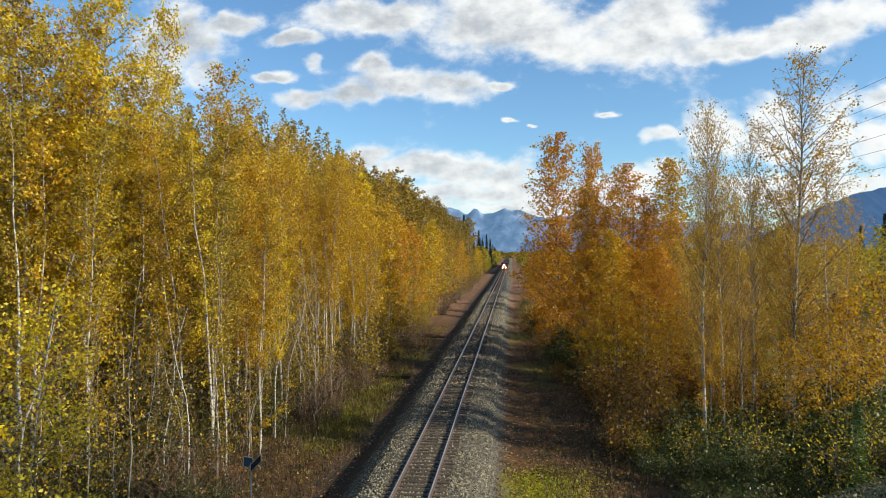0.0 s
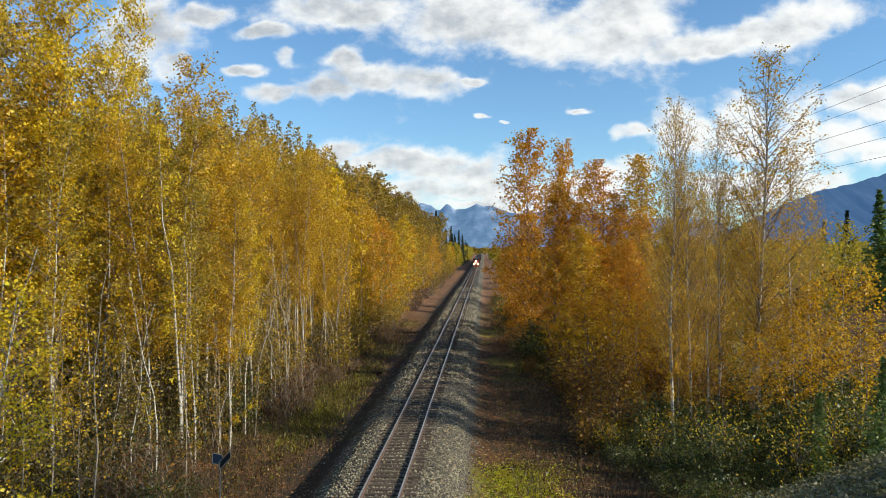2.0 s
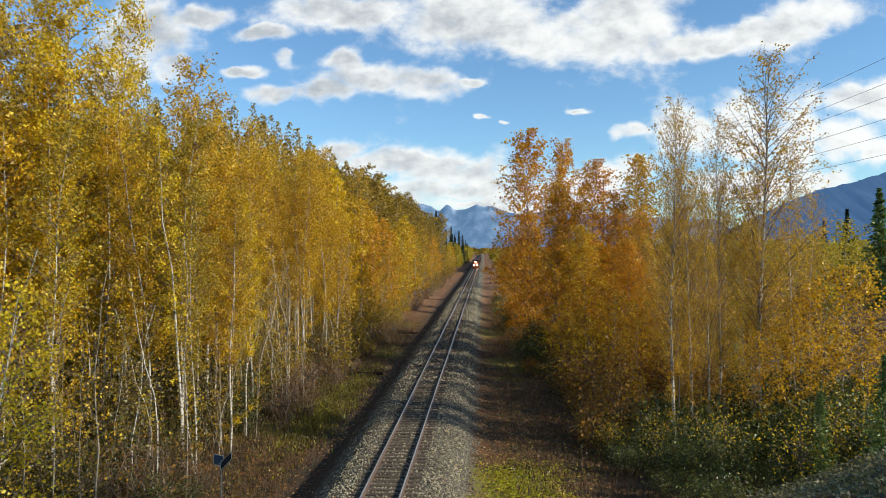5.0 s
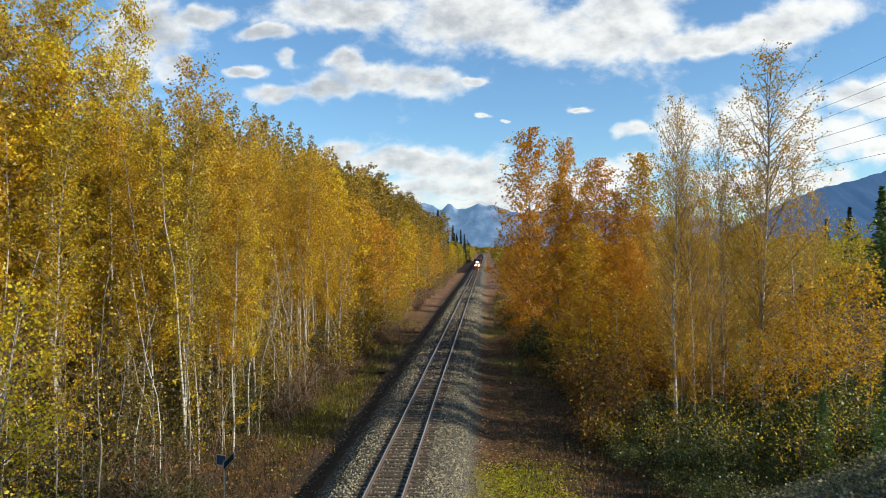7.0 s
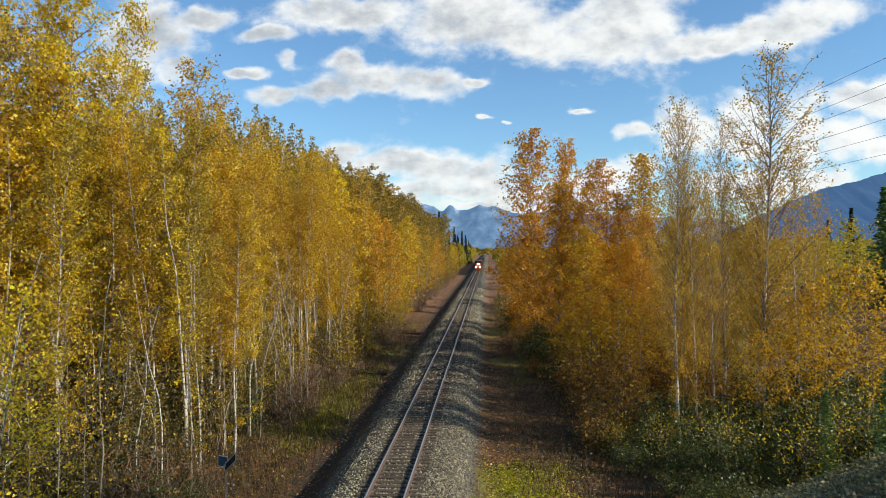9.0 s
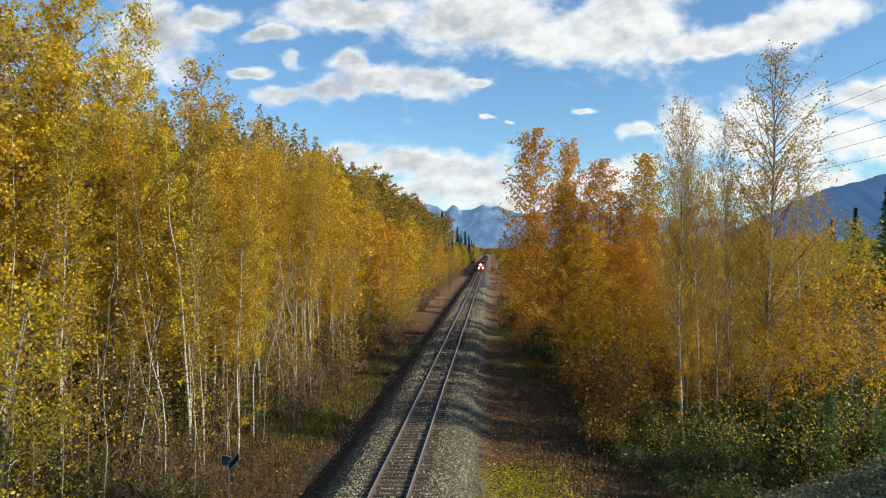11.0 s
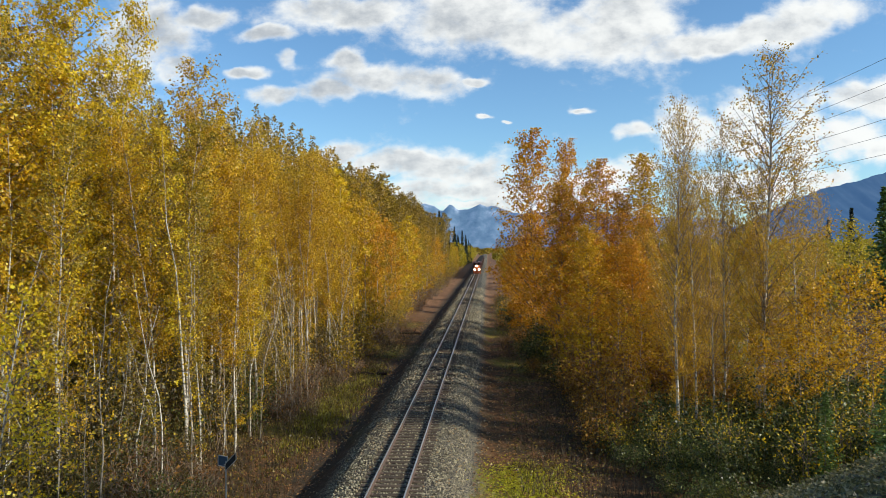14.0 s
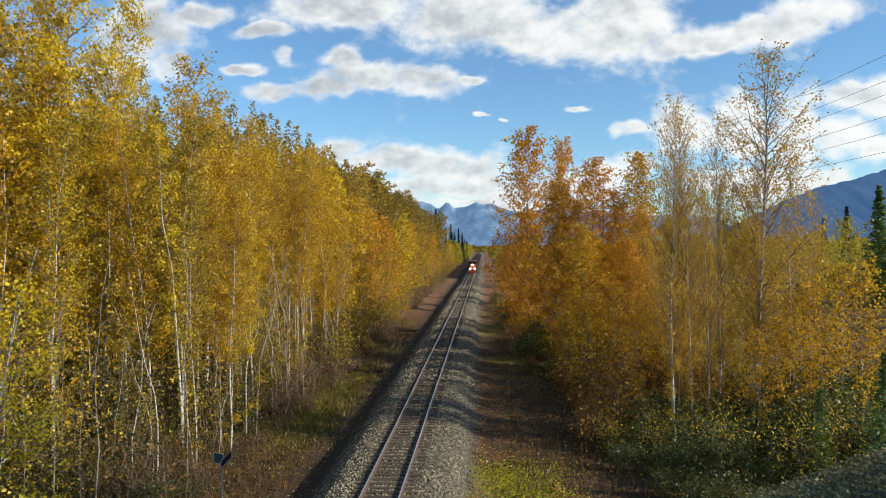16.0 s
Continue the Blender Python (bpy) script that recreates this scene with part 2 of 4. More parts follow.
def bark_material(name, pale, dark, bands):
    k = Mat(name, 0.8)
    p = k.local()
    mp = k.node("ShaderNodeMapping", Vector=p, Scale=(2.0, 2.0, bands))
    n = k.noise(mp.outputs[0], 1.6, 5)
    k.color(k.mix(k.smooth(n, 0.46, 0.66), pale, dark)).bump(n, 0.4, 0.02)
    return k.m


BIRCH = bark_material("birch_bark", (0.56, 0.51, 0.42), (0.10, 0.08, 0.065), 5.0)
BARK = bark_material("grey_bark", (0.30, 0.26, 0.20), (0.10, 0.08, 0.06), 3.0)
STALK = bark_material("dry_stalk", (0.10, 0.07, 0.045), (0.04, 0.03, 0.02), 2.0)
TWIG = bark_material("twig_bark", (0.23, 0.17, 0.12), (0.09, 0.065, 0.048), 2.0)


def ground_material():
    """Leaf litter, earth and grass beside the track, and crushed stone on the bed, laid out across the ground by place."""
    k = Mat("ground", 0.95, 0.1)
    p = k.place()
    sp = k.node("ShaderNodeSeparateXYZ", Vector=p)
    x, y = sp.outputs[0], sp.outputs[1]
    big, mid, fine = k.noise(p, 0.09, 3), k.noise(p, 0.8, 5), k.noise(p, 9.0, 5, 0.7)
    litter = k.ramp(fine, [(0.25, (0.04, 0.022, 0.012)), (0.5, (0.15, 0.075, 0.034)), (0.75, (0.30, 0.17, 0.065))])
    earth = k.ramp(fine, [(0.3, (0.03, 0.022, 0.013)), (0.7, (0.12, 0.082, 0.042))])
    grass = k.ramp(fine, [(0.3, (0.10, 0.085, 0.02)), (0.7, (0.30, 0.28, 0.05))])
    col = k.mix(k.smooth(mid, 0.42, 0.6), litter, earth)
    col = k.mix(k.math("MULTIPLY", k.smooth(big, 0.52, 0.62), 0.8), col, grass)
    far = k.smooth(y, 85.0, 150.0)
    dry = k.ramp(mid, [(0.3, (0.12, 0.062, 0.036)), (0.7, (0.33, 0.18, 0.095))])
    col = k.mix(far, col, dry)
    stone = k.node("ShaderNodeTexVoronoi", Vector=p, Scale=17.0)
    peb = k.mix(0.55, k.ramp(k.node("ShaderNodeSeparateColor", Color=stone.outputs["Color"]).outputs[0],
                             [(0.0, (0.08, 0.07, 0.05)), (0.5, (0.27, 0.235, 0.155)), (1.0, (0.58, 0.51, 0.35))]),
                k.ramp(mid, [(0.3, (0.17, 0.148, 0.098)), (0.7, (0.46, 0.405, 0.28))]))
    peb = k.mix(k.smooth(stone.outputs["Distance"], 0.35, 0.6), peb, (0.06, 0.055, 0.05))
    edge = k.math("ADD", k.math("MULTIPLY_ADD", mid, 2.2, -1.1), k.math("MULTIPLY_ADD", k.noise(p, 3.5, 4), 1.4, -0.7))
    bed = k.math("MULTIPLY", k.smooth(k.math("ADD", x, edge), -3.9, -2.9), k.smooth(k.math("ADD", x, edge), 3.9, 3.2))
    # the left bank and its foot take a darker ground tone
    left_bank = k.math("MULTIPLY", k.smooth(k.math("ADD", x, edge), -6.4, -5.2), k.smooth(x, 0.0, -1.0))
    col = k.mix(k.math("MULTIPLY", left_bank, 0.75), col, k.ramp(fine, [(0.3, (0.022, 0.018, 0.014)), (0.7, (0.10, 0.085, 0.062))]))
    col = k.mix(bed, col, peb)
    k.color(col)
    h = k.mix(bed, fine, stone.outputs["Distance"])
    k.bump(h, 0.9, 0.06)
    return k.m


def tie_material():
    k = Mat("weathered_tie", 0.9, 0.15)
    p = k.local()
    grain = k.noise(k.node("ShaderNodeMapping", Vector=p, Scale=(1.2, 14, 6)).outputs[0], 3.0, 6)
    tone = k.nt.nodes.new("ShaderNodeObjectInfo").outputs["Random"]
    base = k.ramp(grain, [(0.3, (0.035, 0.026, 0.020)), (0.6, (0.11, 0.083, 0.062)), (0.8, (0.20, 0.165, 0.13))])
    k.color(k.mix(k.math("MULTIPLY", tone, 0.5), base, (0.16, 0.12, 0.085))).bump(grain, 0.6, 0.02)
    return k.m


def stone_material():
    k = Mat("ballast_stone", 0.9, 0.15)
    isle = k.nt.nodes.new("ShaderNodeNewGeometry").outputs["Random Per Island"]
    k.color(k.ramp(isle, [(0.0, (0.07, 0.058, 0.035)), (0.45, (0.23, 0.20, 0.13)), (0.9, (0.56, 0.49, 0.33)), (1.0, (0.34, 0.20, 0.08))]))
    return k.m


def gravel_material():
    k = Mat("road_fill", 0.95, 0.1)
    p = k.place()
    v = k.node("ShaderNodeTexVoronoi", Vector=p, Scale=8.0)
    n = k.noise(p, 2.2, 6, 0.7)
    c = k.ramp(n, [(0.3, (0.05, 0.05, 0.03)), (0.5, (0.14, 0.13, 0.08)), (0.62, (0.26, 0.24, 0.16)), (0.75, (0.15, 0.17, 0.07))])
    k.color(k.mix(0.35, c, k.mix(1.0, c, v.outputs["Color"], "MULTIPLY"))).bump(k.math("ADD", n, v.outputs["Distance"]), 1.0, 0.1)
    return k.m


def rock_material(name, tones, haze_glow, snowy):
    """Distant slopes: dark ribs and gullies, old snow on the heights, haze painted as blue tones and glow."""
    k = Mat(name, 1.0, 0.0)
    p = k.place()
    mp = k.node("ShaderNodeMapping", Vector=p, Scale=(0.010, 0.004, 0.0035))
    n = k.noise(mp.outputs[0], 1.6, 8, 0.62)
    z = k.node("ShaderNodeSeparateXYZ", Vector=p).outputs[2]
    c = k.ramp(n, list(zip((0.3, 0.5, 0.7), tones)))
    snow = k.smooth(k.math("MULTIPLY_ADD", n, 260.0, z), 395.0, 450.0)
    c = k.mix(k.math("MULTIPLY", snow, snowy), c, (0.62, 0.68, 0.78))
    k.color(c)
    # a bluish emission on the rock stands in for the haze before it
    k.b.inputs["Emission Color"].default_value = (*haze_glow, 1)
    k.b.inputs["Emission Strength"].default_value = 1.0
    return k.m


GROUND, TIE, STONE, GRAVEL = ground_material(), tie_material(), stone_material(), gravel_material()
# last colour: the painted haze's glow, stronger on the farther range
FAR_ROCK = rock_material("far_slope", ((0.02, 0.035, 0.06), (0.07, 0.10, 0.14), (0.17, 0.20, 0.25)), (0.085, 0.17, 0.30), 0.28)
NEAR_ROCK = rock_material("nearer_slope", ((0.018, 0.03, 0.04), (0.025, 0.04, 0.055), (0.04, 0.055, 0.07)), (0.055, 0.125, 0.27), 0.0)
RAIL_STEEL = plain("rusty_rail_steel", (0.20, 0.13, 0.09), 0.55, 0.4, 0.3, 0.4, 4.0)
RAIL_TOP = plain("polished_rail_head", (0.62, 0.58, 0.52), 0.34, 0.5, 0.75, 0.15, 2.0)
STEEL = plain("galvanised_steel", (0.42, 0.42, 0.40), 0.5, 0.5, 0.6)
DEAD = plain("old_dark_timber", (0.045, 0.03, 0.022), 0.9, 0.1)
WIRE = plain("wire_aluminium", (0.20, 0.21, 0.23), 0.6, 0.3, 0.3)


# ---- mesh helpers ----
def mesh_from(name, verts, faces, mats, index=None, smooth=False):
    """A mesh from arrays: faces all of one corner count, or a list of any."""
    me = bpy.data.meshes.new(name)
    if isinstance(faces, np.ndarray):
        v = np.asarray(verts, dtype=np.float32)
        n, c = faces.shape
        me.vertices.add(len(v))
        me.vertices.foreach_set("co", v.ravel())
        me.loops.add(n * c)
        me.loops.foreach_set("vertex_index", faces.astype(np.int32).ravel())
        me.polygons.add(n)
        me.polygons.foreach_set("loop_start", np.arange(0, n * c, c, dtype=np.int32))
        me.update(calc_edges=True)
    else:
        me.from_pydata([tuple(p) for p in verts], [], [tuple(f) for f in faces])
    for m in (mats if isinstance(mats, (list, tuple)) else [mats]):
        me.materials.append(m)
    if index is not None:
        me.polygons.foreach_set("material_index", np.asarray(index, dtype=np.int32))
    if smooth:
        me.polygons.foreach_set("use_smooth", np.ones(len(me.polygons), dtype=bool))
    me.update()
    return me


def thing(name, label, category, group="", at=None, kind=""):
    ob = tagged(new(name), label, category, group, kind)
    ob.matrix_basis = at or Matrix()
    return ob


def piece(name, me, parent, label=""):
    """One mesh under a thing or a part."""
    ob = new(name, me)
    ob.parent = parent
    return tagged(ob, label)


def part(name, bm, material, parent, label=""):
    me = bpy.data.meshes.new(name)
    bm.to_mesh(me)
    bm.free()
    me.materials.append(material)
    return piece(name, me, parent, label)


def block(bm, size, at, bevel=0.0, turn=(0, 0, 0)):
    """A box with eased edges, added to bm."""
    r = bmesh.ops.create_cube(bm, size=1.0, matrix=pose(*at, *turn) @ Matrix.Diagonal((*size, 1)))
    if bevel:
        es = list({e for v in r["verts"] for e in v.link_edges})
        bmesh.ops.bevel(bm, geom=es, offset=bevel, segments=2, affect="EDGES", profile=0.5)
    return bm


def rod(bm, radius, depth, at, turn=(0, 0, 0), sides=12, radius2=None):
    bmesh.ops.create_cone(bm, cap_ends=True, segments=sides, radius1=radius, radius2=radius if radius2 is None else radius2,
                          depth=depth, matrix=pose(*at, *turn))
    return bm


def boxes(*specs):
    bm = bmesh.new()
    for s in specs:
        block(bm, *s)
    return bm


def rods(*specs):
    bm = bmesh.new()
    for s in specs:
        rod(bm, *s)
    return bm


def tube(verts, faces, pts, radii, sides):
    """A tapered limb along pts, appended to the lists."""
    start = len(verts)
    for i, p in enumerate(pts):
        d = (pts[min(i + 1, len(pts) - 1)] - pts[max(i - 1, 0)])
        d = d / (np.linalg.norm(d) + 1e-9)
        a = np.cross(d, (0.31, 0.95, 0.05))
        a = a / (np.linalg.norm(a) + 1e-9)
        b = np.cross(d, a)
        for s in range(sides):
            t = 2 * math.pi * s / sides
            verts.append(p + radii[i] * (a * math.cos(t) + b * math.sin(t)))
    for i in range(len(pts) - 1):
        for s in range(sides):
            q = start + i * sides
            faces.append((q + s, q + (s + 1) % sides, q + sides + (s + 1) % sides, q + sides + s))


def leaf_sprays(r, centres, size, flat=0.0, whole=False):
    """Pointed leaf sprays, one each centre, at random turns. whole: leaves with a stalk end too, for growth close by."""
    n = len(centres)
    a = r.normal(size=(n, 3))
    a /= np.linalg.norm(a, axis=1)[:, None]
    b = np.cross(a, r.normal(size=(n, 3)))
    b /= np.linalg.norm(b, axis=1)[:, None] + 1e-9
    if flat:
        a[:, 2] *= 1 - flat
        b[:, 2] *= 1 - flat
    s = size * r.uniform(0.6, 1.35, (n, 1))
    if whole:
        v = np.stack([centres - a * s * 0.5, centres + b * s * 0.36 - a * s * 0.05, centres + a * s * 0.5, centres - b * s * 0.36 - a * s * 0.05], 1)
    else:
        v = np.stack([centres - a * s * 0.4 + b * s * 0.44, centres + a * s * 0.55, centres - a * s * 0.4 - b * s * 0.44], 1)
    k = v.shape[1]
    return v.reshape(-1, 3), np.arange(k * n).reshape(-1, k)


# ---- ground ----
def smooth01(t):
    t = min(1.0, max(0.0, t))
    return t * t * (3 - 2 * t)


PROFILE = [(-9.0, -1.65), (-5.2, -1.75), (-4.2, -1.62), (-2.25, -0.2), (-1.75, -0.06), (0.0, -0.06), (1.9, -0.06), (2.5, -0.2),
           (3.4, -0.72), (4.2, -0.92), (9.0, -1.0)]


def lie(x, y):
    """The ground's height."""
    z = float(np.interp(x, [p[0] for p in PROFILE], [p[1] for p in PROFILE]))
    off = max(0.0, abs(x) - 3.2)
    rough = min(1.0, off / 3.0)
    z += rough * 0.22 * noise.noise(Vector((x * 0.35, y * 0.22, 1.7))) + rough * 0.10 * noise.noise(Vector((x * 1.3, y * 1.1, 4.2)))
    if x < -15:
        rise = smooth01((-15 - x) / 42.0) * smooth01((y - 75) / 100.0)
        z += 22.0 * rise * (1 + 0.25 * noise.noise(Vector((x * 0.012, y * 0.009, 9.1)))) * (1 - smooth01((y - 520) / 500.0))
    if x > 60 and y < 600:
        z += 1.2 * noise.noise(Vector((x * 0.02, y * 0.02, 5.0)))
    return z


def build_ground():
    xs = sorted({*np.round(np.arange(-12, 12.01, 0.3), 3), *[-1.75, 1.9, -2.3, 2.5], *[round(s * (12 + 1.2 * i ** 1.55), 2) for i in range(1, 22) for s in (-1, 1)],
                 *[s * v for v in (200, 300, 500, 900, 1700, 3000, 4800) for s in (-1, 1)]})
    ys = sorted({*np.round(np.arange(10, 90, 0.6), 2), *np.round(90 * 1.03 ** np.arange(0, 60), 1), *[-40, -20, -8, 0, 5, 700, 900, 1300, 2000, 3000, 4800, -200, -1000, -4800]})
    verts = [(x, y, lie(x, y)) for y in ys for x in xs]
    w = len(xs)
    faces = np.array([(j * w + i, j * w + i + 1, (j + 1) * w + i + 1, (j + 1) * w + i) for j in range(len(ys) - 1) for i in range(w - 1)])
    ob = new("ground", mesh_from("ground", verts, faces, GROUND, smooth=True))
    tagged(ob, "leaf-strewn ground with a grey ballast railway embankment", "ground", kind="structure")


build_ground()


def fill_height(x, y):
    """The earth slope of the road above, with a shoulder that falls away to the wood."""
    z = 4.6 + (x - 14.5) * 0.36 + max(0.0, 18.0 - y) * 0.42 - max(0.0, y - 18.0) * 0.95 - max(0.0, 10.0 - x) * 0.9
    z = min(z, 7.5 + 0.05 * x)
    return z + 0.22 * noise.noise(Vector((x * 0.5, y * 0.5, 3.0))) + 0.10 * noise.noise(Vector((x * 1.7, y * 1.7, 8.0)))


def build_road_fill():
    xs, ys = np.arange(5.0, 60, 0.5), np.arange(-12, 34, 0.5)
    verts = [(x, y, max(fill_height(x, y), -2.2)) for y in ys for x in xs]
    w = len(xs)
    faces = np.array([(j * w + i, j * w + i + 1, (j + 1) * w + i + 1, (j + 1) * w + i) for j in range(len(ys) - 1) for i in range(w - 1)])
    tagged(new("road_embankment", mesh_from("road_embankment", verts, faces, GRAVEL, smooth=True)),
           "weedy gravel slope of a road embankment", "embankment", kind="structure")


build_road_fill()


# ---- mountains ----
def build_range(name, label, outline, depth, far, rock):
    """A range whose crest follows an outline of (across, height), with spurs and gullies down to its foot."""
    xs = np.linspace(outline[0][0], outline[-1][0], 200)
    rows = 34
    verts = []
    for j in range(rows):
        s = j / (rows - 1)
        for x in xs:
            h = float(np.interp(x, [p[0] for p in outline], [p[1] for p in outline]))
            h += 13 * noise.fractal(Vector((x * 0.011, 0.3, 2.0)), 1.0, 2.0, 5)
            rib = noise.fractal(Vector((x * 0.006, s * 1.6, 5.0)), 0.9, 2.1, 6)
            z = h * s ** 1.25 + rib * 70 * s * (1 - s) * 2.2
            verts.append((x, far - depth * (1 - s) + 60 * rib * (1 - s), max(z, -3) if j else -4))
    w = len(xs)
    faces = np.array([(j * w + i, j * w + i + 1, (j + 1) * w + i + 1, (j + 1) * w + i) for j in range(rows - 1) for i in range(w - 1)])
    tagged(new(name, mesh_from(name, verts, faces, rock, smooth=True)), label, "mountain", kind="structure")


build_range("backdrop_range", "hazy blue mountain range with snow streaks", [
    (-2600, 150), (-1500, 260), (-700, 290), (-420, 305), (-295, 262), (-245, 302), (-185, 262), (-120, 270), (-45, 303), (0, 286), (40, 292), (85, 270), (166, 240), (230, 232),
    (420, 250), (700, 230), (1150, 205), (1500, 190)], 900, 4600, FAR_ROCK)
build_range("backdrop_slope", "hazy dark blue mountain shoulder behind the wood", [
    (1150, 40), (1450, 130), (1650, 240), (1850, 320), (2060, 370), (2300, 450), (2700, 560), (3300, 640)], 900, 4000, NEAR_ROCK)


# ---- railway ----
TIE_STEP, TRACK_FROM, TRACK_TO = 0.53, 14.0, 2600.0


def build_track():
    track = thing("railway_track", "single railway track of steel rails on timber ties", "railway track")
    foot = [(-0.07, 0.0), (0.07, 0.0), (0.07, 0.012), (0.012, 0.035), (0.012, 0.125), (0.035, 0.135), (0.035, 0.165), (0.025, 0.172),
            (-0.025, 0.172), (-0.035, 0.165), (-0.035, 0.135), (-0.012, 0.125), (-0.012, 0.035), (-0.07, 0.012)]
    ys = [-30.0, *np.arange(0, 120, 6.0), *np.arange(120, 700, 40.0), 1200.0, TRACK_TO]
    for side in (-0.7525, 0.7525):
        verts, faces, idx = [], [], []
        n = len(foot)
        for y in ys:
            wave = 0.012 * math.sin(y * 0.21 + side) * (y < 200)
            verts += [(side + wave + fx, y, 0.012 + fz) for fx, fz in foot]
        for j in range(len(ys) - 1):
            for i in range(n):
                faces.append((j * n + i, j * n + (i + 1) % n, (j + 1) * n + (i + 1) % n, (j + 1) * n + i))
                idx.append(1 if i in (6, 7, 8) else 0)
        piece("rail", mesh_from("rail", verts, faces, [RAIL_STEEL, RAIL_TOP], idx), track, "rusty steel rail with a worn bright head")
    # ties: a few shapes, each with its own wear
    shapes = []
    for s in range(5):
        b = boxes(((2.6, 0.225, 0.17), (0, 0, -0.085), 0.012))
        for v in b.verts:
            v.co += Vector((random.uniform(-1, 1) * 0.02, random.uniform(-1, 1) * 0.006, random.uniform(-1, 0.6) * 0.008))
        me = bpy.data.meshes.new("tie")
        b.to_mesh(me)
        b.free()
        me.materials.append(TIE)
        shapes.append(me)
    plate = boxes(((0.36, 0.19, 0.014), (0, 0, 0.005)), ((0.035, 0.035, 0.04), (-0.11, 0.05, 0.03)), ((0.035, 0.035, 0.04), (0.11, -0.05, 0.03)))
    plate_me = bpy.data.meshes.new("tie_plate")
    plate.to_mesh(plate_me)
    plate.free()
    plate_me.materials.append(RAIL_STEEL)
    n_parts = 300
    for i in range(n_parts):
        y = TRACK_FROM + i * TIE_STEP + random.uniform(-0.03, 0.03)
        ob = piece("tie", random.choice(shapes), track)
        ob.matrix_basis = pose(random.uniform(-0.05, 0.05), y, random.uniform(-0.012, 0.004), 0, 0, random.uniform(-1.2, 1.2))
        for side in (-0.7525, 0.7525) if i < 70 else ():
            p = piece("tie_plate", plate_me, track)
            p.matrix_basis = pose(side, y, 0.0)
    y0 = TRACK_FROM + n_parts * TIE_STEP
    vs, fs = [], []
    for i in range(900):
        y, q = y0 + i * TIE_STEP, len(vs)
        for z in (-0.17, 0.0):
            vs += [(-1.3, y - 0.11, z), (1.3, y - 0.11, z), (1.3, y + 0.11, z), (-1.3, y + 0.11, z)]
        fs += [(q + 4, q + 5, q + 6, q + 7), (q, q + 1, q + 5, q + 4), (q + 1, q + 2, q + 6, q + 5), (q + 3, q, q + 4, q + 7)]
    tagged(piece("far_ties", mesh_from("far_ties", vs, np.array(fs), TIE), track), kind="stuff")


build_track()


def build_ballast():
    """Loose crushed stone over the bed and its shoulders."""
    r = np.random.default_rng(21)
    n = 30000
    y = 21 + 150 * r.random(n) ** 2.4
    x = np.where(r.random(n) < 0.8, r.uniform(-3.1, 3.0, n), r.normal(0, 2.1, n).clip(-4.8, 5.0))
    keep = ~((np.abs(x) < 1.28) & (np.abs((y - TRACK_FROM + TIE_STEP / 2) % TIE_STEP - TIE_STEP / 2) < 0.12))
    x, y = x[keep], y[keep]
    z = np.array([lie(a, b) for a, b in zip(x, y)])
    s = r.uniform(0.025, 0.062, len(x)) * (1 + 0.4 * (y > 50))
    z = z + s * 0.3 + np.where(np.abs(x) < 1.7, 0.015, 0)
    octa = np.array([(1, 0, 0), (0, 1, 0), (-1, 0, 0), (0, -1, 0), (0, 0, 0.9), (0, 0, -0.6)])
    v = octa[None] * s[:, None, None] * r.uniform(0.7, 1.3, (len(x), 6, 1)) + np.stack([x, y, z], 1)[:, None]
    f = np.array([(0, 1, 4), (1, 2, 4), (2, 3, 4), (3, 0, 4), (1, 0, 5), (2, 1, 5), (3, 2, 5), (0, 3, 5)])
    faces = (f[None] + 6 * np.arange(len(x))[:, None, None]).reshape(-1, 3)
    tagged(new("ballast", mesh_from("ballast", v.reshape(-1, 3), faces, STONE)), "loose grey crushed stone along the track bed", "ballast", kind="stuff")


build_ballast()


# ---- trees ----
def crown_width(t, shape):
    if shape == "cone":
        return min(1.0, 0.55 + t * 2.2) * (1 - t) ** 0.72 + 0.08
    if shape == "open":
        return min(1.0, 0.6 + t * 1.6) * (1 - t) ** 0.58 + 0.07
    return min(1.0, 0.45 + t * 1.8) * (1 - t ** 2.2) ** 0.7 + 0.08


